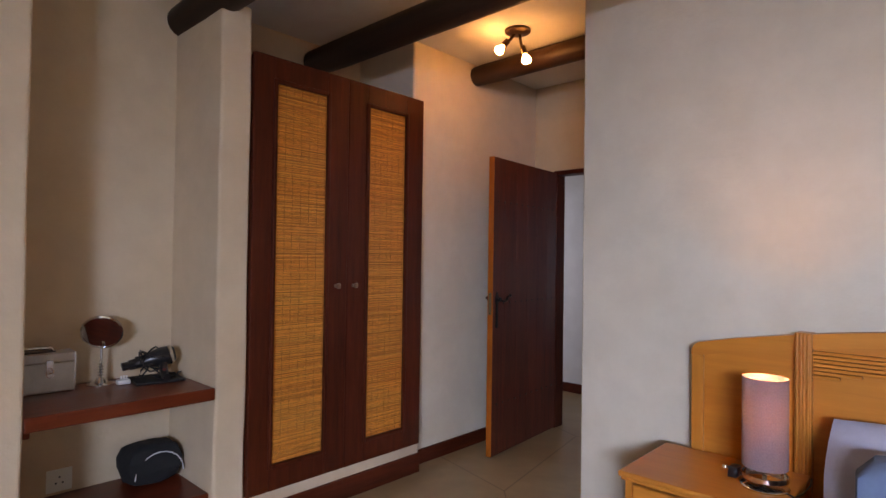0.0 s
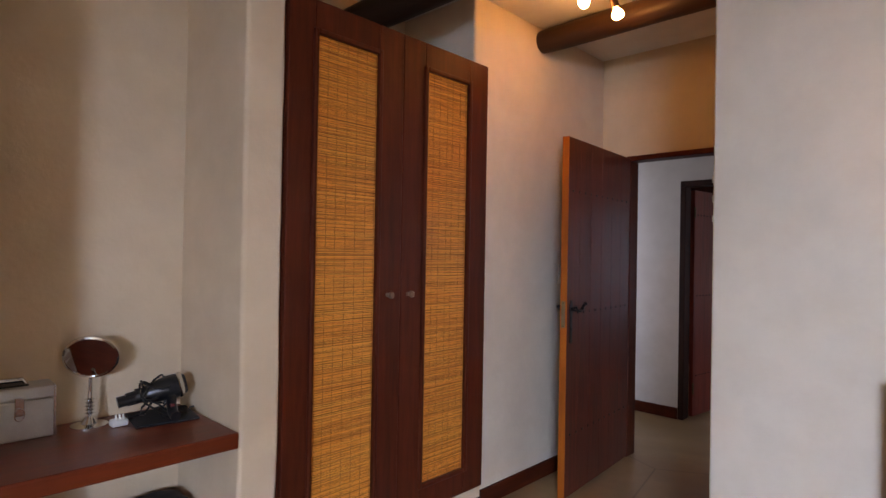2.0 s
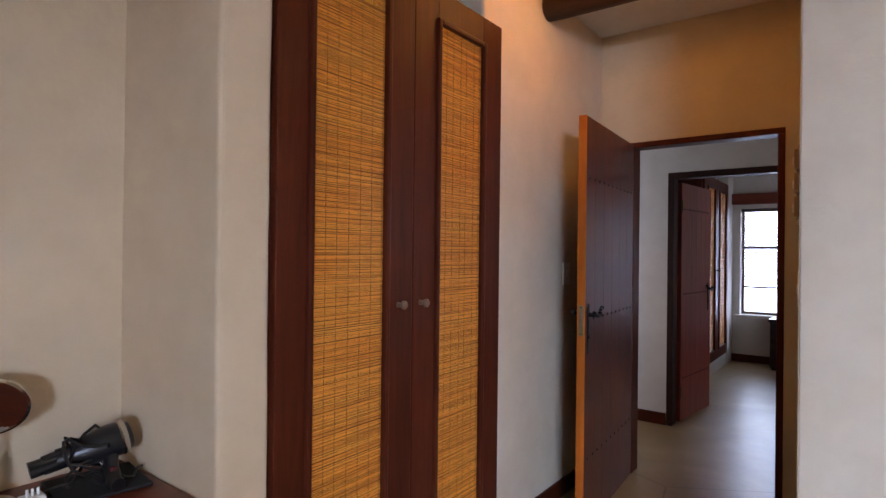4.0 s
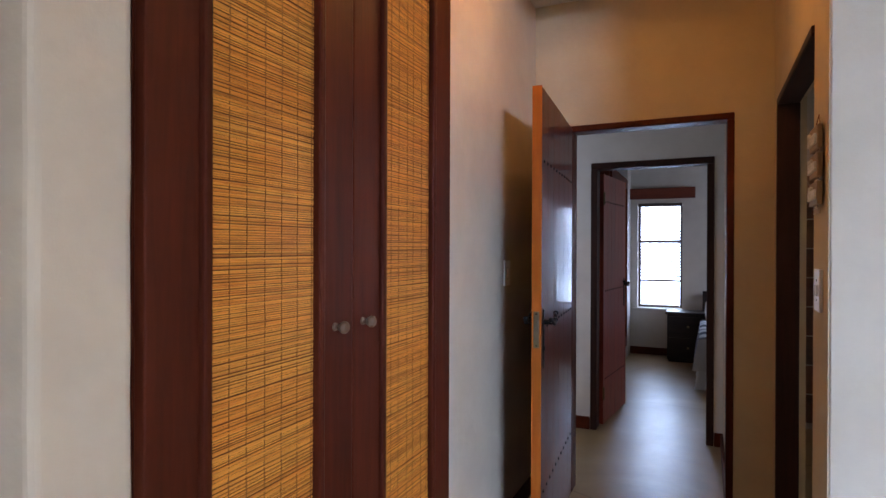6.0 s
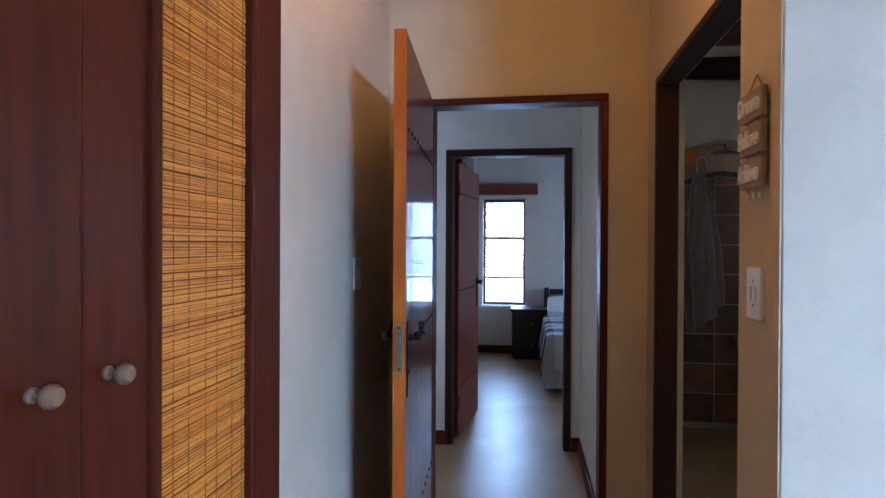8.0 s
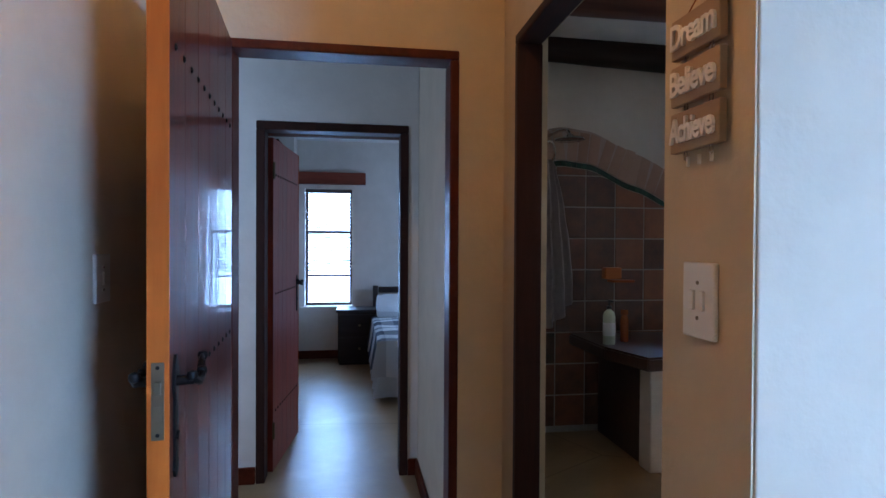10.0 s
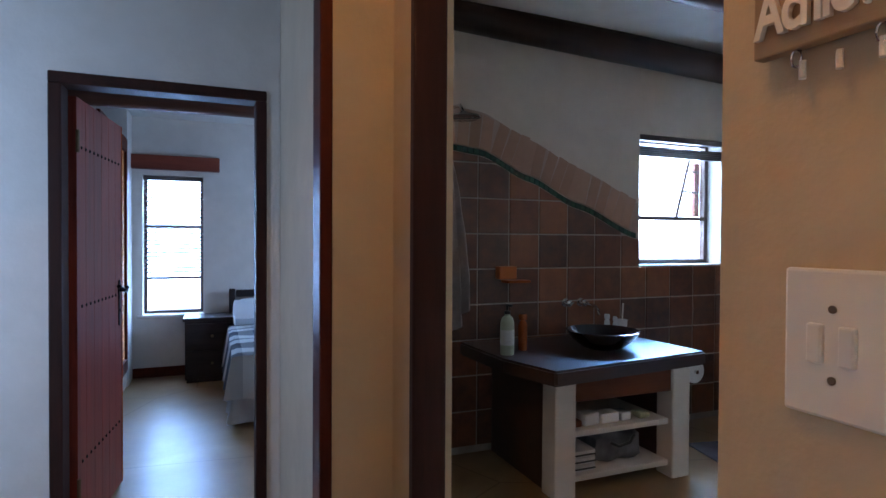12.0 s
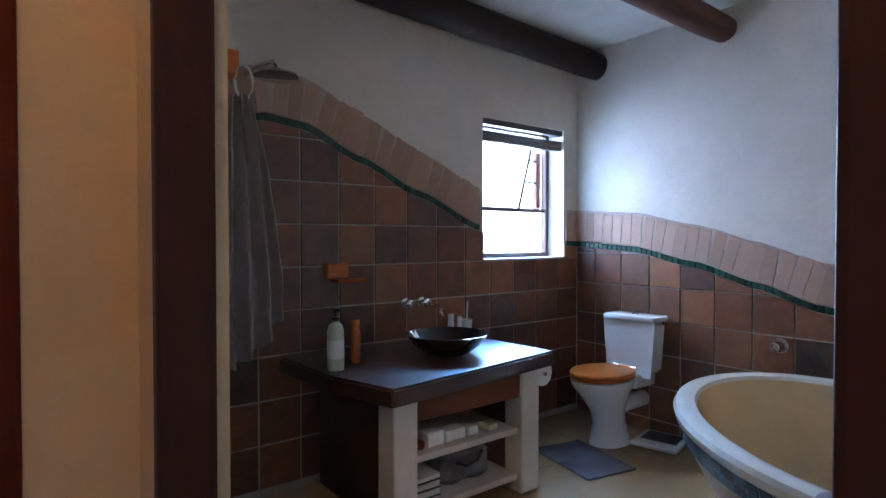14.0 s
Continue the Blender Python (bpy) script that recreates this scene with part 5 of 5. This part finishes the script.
def toilet(x, y):
    """Close-coupled toilet against the wall at x, facing -x."""
    t = thing("toilet", (x - 0.35, y, BF), "white close-coupled toilet with a varnished wooden seat", "toilet")
    slim = Matrix.Translation((x, y, 0)) @ Matrix.Diagonal((0.90, 0.87, 1, 1)) @ Matrix.Translation((-x, -y, 0))

    def piece(name, bm, m, parent, label="", smooth=True):
        bm.transform(slim)
        return part(name, bm, m, parent, label, smooth)

    cis = bmesh.new()
    pts = [(y - 0.155, BF + 0.385), (y + 0.155, BF + 0.385), (y + 0.182, BF + 0.69), (y - 0.182, BF + 0.69)]
    prism(pts, x - 0.185, x - 0.012, "x", cis)
    bmesh.ops.bevel(cis, geom=list(cis.edges), offset=0.02, segments=3, affect="EDGES")
    c = piece("cistern", cis, PORCELAIN, t, "", True)
    piece("cistern_lid", box((x - 0.20, y - 0.195, BF + 0.692), (x - 0.008, y + 0.195, BF + 0.728), 0.012), PORCELAIN, c, "", True)
    piece("flush_button", lathe([(0, 0), (0.022, 0), (0.020, 0.006), (0, 0.008)], (x - 0.1, y, BF + 0.728), 20), CHROME, c, "chrome flush button", True)
    cx = x - 0.44
    bowl = bmesh.new()
    prof = [(0.125, 0.0, 0.06), (0.118, 0.02, 0.06), (0.098, 0.12, 0.05), (0.105, 0.20, 0.03), (0.145, 0.29, 0.0), (0.182, 0.35, -0.02), (0.190, 0.385, -0.02), (0.16, 0.39, -0.02), (0.13, 0.36, -0.02), (0.06, 0.26, 0.0), (0.001, 0.24, 0.0)]
    rings = []
    for r, z, dx in prof:
        rings.append([bowl.verts.new((cx + dx + r * 1.25 * math.cos(a * math.pi / 18), y + r * 0.98 * math.sin(a * math.pi / 18), BF + z)) for a in range(36)])
    for a, b in zip(rings, rings[1:]):
        for k in range(36):
            bowl.faces.new((a[k], a[(k + 1) % 36], b[(k + 1) % 36], b[k]))
    bowl.faces.new(rings[0])
    box((x - 0.25, y - 0.11, BF + 0.30), (x - 0.02, y + 0.11, BF + 0.384), 0.02, bowl)
    piece("bowl", bowl, PORCELAIN, t, "", True)
    piece("waste_pipe", tube([(x - 0.30, y, BF + 0.19), (x - 0.18, y, BF + 0.20), (x - 0.005, y, BF + 0.20)], 0.05, 16), PORCELAIN, t, "", True)
    for n, z, h in (("seat", 0.392, 0.018), ("seat_lid", 0.412, 0.022)):
        b2 = lathe([(0, 0), (0.185, 0), (0.192, h * 0.4), (0.186, h * 0.85), (0.17, h), (0, h)], (cx - 0.02, y, BF + z), 40, None, None, 1.24, 1.0)
        piece(n, b2, SEATWOOD, t, "varnished wooden seat", True)
    for s in (-1, 1):
        piece("seat_hinge", rod((x - 0.22, y + s * 0.07 - 0.02, BF + 0.42), (x - 0.22, y + s * 0.07 + 0.02, BF + 0.42), 0.012), CHROME, t, "", True)


toilet(BX - 0.012, 5.165)
rm = thing("bath_mat", (1.05, 5.05, BF), "small slate blue woven bath mat before the toilet", "mat")
part("mat", wobble(box((-0.16, -0.23, 0.001), (0.16, 0.23, 0.012), 0.004, turn=pose(1.035, 5.085, BF, 0, 0, -12)), 0.003, 12), MATCLOTH, rm)
sc = thing("bathroom_scale", (1.575, 4.955, BF), "white bathroom scale lying on the floor", "scale")
part("body", box((-0.14, -0.13, 0.006), (0.14, 0.13, 0.030), 0.008, turn=pose(1.575, 4.955, BF, 0, 0, 12)), PORCELAIN, sc)
part("top_mat", box((-0.05, -0.10, 0.0301), (0.11, 0.10, 0.032), 0.001, turn=pose(1.575, 4.955, BF, 0, 0, 12)), BLACK, sc)
part("feet", box((-0.10, -0.09, 0), (0.10, 0.09, 0.0059), turn=pose(1.575, 4.955, BF, 0, 0, 12)), BLACK, sc)

# tub
TC, TA, TB, TZ = Vector((0.90, 3.78, 0)), 0.85, 0.59, 0.72


def tub():
    t = thing("bathtub", (TC.x, TC.y, BF), "oval built bathtub with ochre inside and cream rim", "bathtub")
    turn = Matrix.Translation((TC.x, TC.y, 0)) @ pose(0, 0, 0, 0, 0, 45)

    def shell(prof, seg=64):
        bm = bmesh.new()
        rings = [[bm.verts.new(turn @ Vector(((TA + d) * math.cos(2 * math.pi * k / seg), (TB + d) * math.sin(2 * math.pi * k / seg), z))) for k in range(seg)] for d, z in prof]
        for a, b in zip(rings, rings[1:]):
            for k in range(seg):
                bm.faces.new((a[k], a[(k + 1) % seg], b[(k + 1) % seg], b[k]))
        return bm, rings

    bm, rings = shell([(-0.30, BF), (-0.14, BF + 0.22), (-0.035, TZ - 0.13)])
    part("outer_wall", bm, PALE, t, "pale plastered tub side", True)
    bm, rings = shell([(-0.034, TZ - 0.13), (-0.012, TZ - 0.055)])
    part("mosaic_bed", bm, GROUT, t, "", True)
    bm, rings = shell([(-0.012, TZ - 0.055), (0.0, TZ - 0.045), (0.006, TZ - 0.02), (-0.004, TZ - 0.004), (-0.02, TZ), (-0.05, TZ + 0.002), (-0.075, TZ - 0.004), (-0.085, TZ - 0.02)])
    part("rim", bm, RIM, t, "glossy cream rim", True)
    bm, rings = shell([(-0.085, TZ - 0.02), (-0.11, TZ - 0.09), (-0.17, TZ - 0.24), (-0.26, TZ - 0.36), (-0.40, TZ - 0.415), (-0.55, TZ - 0.425), (-0.63, TZ - 0.427)])
    bm.faces.new(rings[-1])
    part("inside", bm, TUBIN, t, "glossy ochre inside", True)
    # two rows of mosaic round the outside
    count = 92
    for row in range(2):
        d0, z0 = -0.034 + row * 0.011, TZ - 0.127 + row * 0.037
        for k in range(count):
            a0, a1 = 2 * math.pi * (k + 0.06) / count, 2 * math.pi * (k + 0.94) / count
            pm = bmesh.new()
            vs = []
            for a, d, z in ((a0, d0, z0), (a1, d0, z0), (a1, d0 + 0.010, z0 + 0.034), (a0, d0 + 0.010, z0 + 0.034)):
                for e in (0.0, 0.004):
                    vs.append(pm.verts.new(turn @ Vector(((TA + d + e) * math.cos(a), (TB + d + e) * math.sin(a), z))))
            o, f = vs[0::2], vs[1::2]
            pm.faces.new(f)
            for i in range(4):
                pm.faces.new((o[i], o[(i + 1) % 4], f[(i + 1) % 4], f[i]))
            part("mosaic_tile", pm, BLUEMOSAIC, t)
    return t


tub()
tt = thing("tub_spout", (BX, 4.38, 0.82), "round chrome tub filler on the tiled wall", "tap")
part("flange", rod((BX - 0.012, 4.38, 0.82), (BX - 0.02, 4.38, 0.82), 0.04, None, 24), CHROME, tt, "", True)
part("spout", lathe([(0.026, 0), (0.03, 0.03), (0.024, 0.07), (0, 0.085)], (0, 0, 0), 20, None, pose(BX - 0.02, 4.38, 0.82, 0, -90, 0)), CHROME, tt, "", True)
cl = thing("wash_cloth", (0.2, 3.62, TZ), "dark patterned cloth hung on the tub rim", "cloth")
part("cloth", wobble(box((0.10, 3.56, TZ - 0.16), (0.22, 3.70, TZ + 0.02), 0.02), 0.008, 14), FLORAL, cl, "", True)

# shower head, towel
hk = thing("towel_hook", (-0.83, BY, 2.0), "orange wooden block with chrome towel ring", "towel hook")
part("block", box((-0.875, 5.06, 1.905), (-0.785, 5.12, 1.99), 0.006), ORANGE, hk, "orange wooden block")
part("bracket", rod((-0.81, 5.12, 1.975), (-0.81, BY - 0.01, 2.0), 0.008), CHROME, hk, "", True)
part("ring", tube([(-0.775, 5.055, 1.93)] + [(-0.775 + 0.03 * math.sin(a * math.pi / 6), 5.05, 1.885 + 0.055 * math.cos(a * math.pi / 6)) for a in range(13)], 0.005), CHROME, hk, "chrome ring", True)
shh = thing("shower_head", (-0.56, 5.36, 2.02), "flat chrome shower head on a wall arm", "shower head")
part("head", lathe([(0, 0.03), (0.02, 0.03), (0.03, 0.018), (0.085, 0.008), (0.088, 0.0), (0.08, -0.003), (0, -0.003)], (-0.56, 5.32, 2.0), 28), CHROME, shh, "", True)
part("arm", tube([(-0.56, 5.32, 2.03), (-0.56, 5.36, 2.07), (-0.56, 5.5, 2.09), (-0.56, BY - 0.01, 2.09)], 0.01), CHROME, shh, "", True)


def towel():
    bm = bmesh.new()
    n, mrows = 40, 40
    grid = []
    for j in range(mrows + 1):
        v = j / mrows
        row = []
        w = 0.038 + 0.078 * min(1, v * 1.5) ** 0.7
        for i in range(n + 1):
            u = i / n - 0.5
            x = -0.79 + 2 * u * w + 0.045 * v
            y = 5.05 - (0.012 + 0.03 * v) * math.cos(u * 27 + 2 * v) - 0.02 * math.sin(u * 9)
            z = 1.84 - v * (0.80 + 0.10 * math.cos(u * 3.1 + 0.9))
            row.append(bm.verts.new((x, y, z)))
        grid.append(row)
    for a, b in zip(grid, grid[1:]):
        for i in range(n):
            bm.faces.new((a[i], a[i + 1], b[i + 1], b[i]))
    bmesh.ops.solidify(bm, geom=bm.faces, thickness=0.012)
    single("towel", wobble(bm, 0.006, 9), GREYCLOTH, "grey towel hanging in folds from a ring", "towel", "", "", True)


towel()

# things on the vanity shelves
rng = random.Random(9)
for k in range(3):
    z = 0.272 + k * 0.034
    t = thing("folded_towel", (-0.07, 5.2, z), "folded white towel with a dark edge stripe", "towel", "folded towels")
    part("cloth", cushion((-0.105, 5.05, z), (0.05, 5.35, z + 0.033), 0.12, 6), LINEN, t, "", True)
    part("stripe", box((-0.095, 5.043, z + 0.012), (0.04, 5.0485, z + 0.018)), BLACK, t)
bg2 = thing("toiletry_pouch", (0.20, 5.2, 0.272), "patterned grey toiletry pouch with a black strap", "bag")
part("body", wobble(cushion((0.07, 5.09, 0.272), (0.36, 5.27, 0.435), 0.4, 10), 0.014, 9), FLORAL, bg2, "", True)
part("strap", tube([(0.16, 5.085, 0.38), (0.20, 5.07, 0.36), (0.27, 5.07, 0.37), (0.31, 5.085, 0.40)], 0.008), BLACK, bg2, "black strap", True)
for name, x, w, h, m, lab in (("small_box", -0.065, 0.075, 0.035, APRON, "small reddish box on the shelf"), ("tissue_pack", 0.03, 0.08, 0.06, PAPER, "pale tissue pack on the shelf"), ("sponge_pack", 0.14, 0.11, 0.05, PAPER, "pale crumpled paper pack on the shelf"), ("cream_tub", 0.24, 0.06, 0.045, PORCELAIN, "small white cream tub on the shelf"), ("comb_box", 0.36, 0.06, 0.03, GREENPLASTIC, "small pale box on the shelf")):
    q = thing(name, (x, 5.12, 0.486), lab, "toiletry")
    part("body", wobble(box((x - w / 2, 5.06, 0.4865), (x + w / 2, 5.14, 0.486 + h), 0.008, None, None, 3), 0.010 if m is PAPER else 0.003, 24), m, q, "", True)

# ---- tiles, bricks and mosaic on the bathroom walls ----
LOW_A = ((-1.09, 1.60), (-0.75, 1.84), (-0.47, 1.905), (-0.287, 1.885), (0.03, 1.750), (0.38, 1.597), (0.84, 1.415), (1.25, 1.33), (1.74, 1.315))
LOW_B = ((0.0, 1.315), (0.45, 1.285), (0.86, 1.20), (1.20, 1.10), (1.50, 1.005), (1.9, 0.93), (3.1, 0.90))
TS = 0.203


def low_a(x):
    return along(LOW_A, x)


def low_b(s):
    return along(LOW_B, s)


def tiled_wall(name, u0, u1, curve, place, phase_u, row0, hole, label):
    """Square tiles up to a curved top, a mosaic line and a soldier course of bricks."""
    t = thing(name, place(u0, 0, BF), label, "wall tiles")
    t["kind"] = "structure"
    bed = bmesh.new()
    steps = 60

    def put(quad, d0, d1, bm=None):
        out = bmesh.new()
        lo = [out.verts.new(place(u, d0, z)) for u, z in quad]
        hi = [out.verts.new(place(u, d1, z)) for u, z in quad]
        n = len(quad)
        cu, cz = sum(u for u, _ in quad) / n, sum(z for _, z in quad) / n
        for v, (u, z) in zip(hi, quad):
            du, dz = cu - u, cz - z
            v.co = Vector(place(u + 0.0025 * (1 if du > 0 else -1), d1, z + 0.0025 * (1 if dz > 0 else -1)))
        mids = [out.verts.new(place(u, d1 - 0.002, z)) for u, z in quad]
        for k in range(n):
            j = (k + 1) % n
            out.faces.new((lo[k], lo[j], mids[j], mids[k]))
            out.faces.new((mids[k], mids[j], hi[j], hi[k]))
        out.faces.new(hi)
        return joined(bm, out)

    for k in range(steps):
        a, b = u0 + (u1 - u0) * k / steps, u0 + (u1 - u0) * (k + 1) / steps
        if hole and b > hole[0] and a < hole[1]:
            a2, b2, = max(a, hole[0]), min(b, hole[1])
            if a < hole[0]:
                put([(a, BF), (hole[0], BF), (hole[0], curve(hole[0]) + 0.235), (a, curve(a) + 0.235)], 0.0, 0.004, bed)
            if b > hole[1]:
                put([(hole[1], BF), (b, BF), (b, curve(b) + 0.235), (hole[1], curve(hole[1]) + 0.235)], 0.0, 0.004, bed)
            put([(a2, BF), (b2, BF), (b2, hole[2]), (a2, hole[2])], 0.0, 0.004, bed)
        else:
            put([(a, BF), (b, BF), (b, curve(b) + 0.235), (a, curve(a) + 0.235)], 0.0, 0.004, bed)
    part("grout_bed", bed, GROUT, t)
    band = bmesh.new()
    for k in range(90):
        a, b = u0 + (u1 - u0) * k / 90, u0 + (u1 - u0) * (k + 1) / 90
        if not (hole and b > hole[0] and a < hole[1]):
            put([(a, curve(a) + 0.036), (b, curve(b) + 0.036), (b, curve(b) + 0.248), (a, curve(a) + 0.248)], 0.004, 0.0122, band)
    part("mortar_band", band, MORTAR, t, "pinkish mortar")
    g = 0.004
    rng = random.Random(len(name))
    i0 = math.floor((u0 - phase_u) / TS)
    for i in range(i0, i0 + int((u1 - u0) / TS) + 2):
        a, b = max(phase_u + i * TS, u0) + g, min(phase_u + (i + 1) * TS, u1) - g
        if b - a < 0.02:
            continue
        for j in range(-6, 6):
            z0, z1 = max(row0 + j * TS, BF) + g, row0 + (j + 1) * TS - g
            if z1 - z0 < 0.02:
                continue
            spans = [(a, b, z1)]
            if hole and b > hole[0] and a < hole[1] and z1 > hole[2]:
                spans = [(a, b, min(z1, hole[2] - g))] if z0 < hole[2] - 0.02 else []
                if a < hole[0] - 0.02:
                    spans.append((a, hole[0] - 0.001, z1))
                    spans[0] = (hole[0], b, spans[0][2]) if len(spans) > 1 else spans[0]
                if b > hole[1] + 0.02:
                    spans.append((hole[1] + 0.001, b, z1))
                    spans[0] = (a, hole[1], spans[0][2]) if len(spans) > 1 else spans[0]
            for p, q, top in spans:
                n = 4
                tops = []
                for m in range(n + 1):
                    u = q + (p - q) * m / n
                    tops.append((u, min(top, curve(u) - 0.004)))
                if max(z for _, z in tops) - z0 < 0.02 or q - p < 0.01:
                    continue
                tops = [(u, max(z, z0 + 0.001)) for u, z in tops]
                if all(z > top - 0.0005 for _, z in tops):
                    tops = [tops[0], tops[-1]]
                part("tile", put([(p, z0), (q, z0), *tops], 0.004, 0.010 + rng.uniform(-0.001, 0.0015)), TILE, t)
    # mosaic line and bricks follow the curve
    u, k = u0, 0
    while u < u1 - 0.01:
        slope = (curve(u + 0.02) - curve(u)) / 0.02
        step = 0.036 / math.sqrt(1 + slope * slope)
        q = min(u + step * 0.93, u1 - 0.001)
        if not (hole and q > hole[0] and u < hole[1]):
            part("mosaic_tile", put([(u, curve(u)), (q, curve(q)), (q, curve(q) + 0.034), (u, curve(u) + 0.034)], 0.004, 0.011), MOSAIC, t)
        u += step
    u = u0
    while u < u1 - 0.01:
        slope = (curve(u + 0.03) - curve(u - 0.03)) / 0.06
        nrm = Vector((-slope, 1)).normalized()
        step = 0.072 / math.sqrt(1 + slope * slope)
        q = min(u + step * 0.93, u1 - 0.001)
        h = 0.196 + rng.uniform(-0.004, 0.004)
        pa, pb = (u, curve(u) + 0.040), (q, curve(q) + 0.040)
        lean = nrm.x * h * 0.8
        ta, tb = (u + lean, curve(u + lean) + 0.04 + h / max(0.8, nrm.y) * 0.98), (q + lean, curve(q + lean) + 0.04 + h / max(0.8, nrm.y) * 0.98)
        inside = not (hole and max(q, tb[0]) > hole[0] and min(u, ta[0]) < hole[1]) and max(q, tb[0]) <= u1 + 0.02
        if inside:
            part("brick", put([pa, pb, tb, ta], 0.004, 0.0138 + rng.uniform(-0.0008, 0.0012)), BRICK, t)
        u += step


tiled_wall("wall_tiles_vanity", -1.07, BX - 0.001, low_a, lambda u, d, z: (u, BY - d, z), 0.107, 1.437, (0.865, 1.600, 1.243), "brown slate tiles under a wave of upright bricks")
tiled_wall("wall_tiles_toilet", 0.011, 3.05, low_b, lambda u, d, z: (BX - d, BY - u, z), 0.165, 1.07, None, "brown slate tiles under a sloping row of bricks")
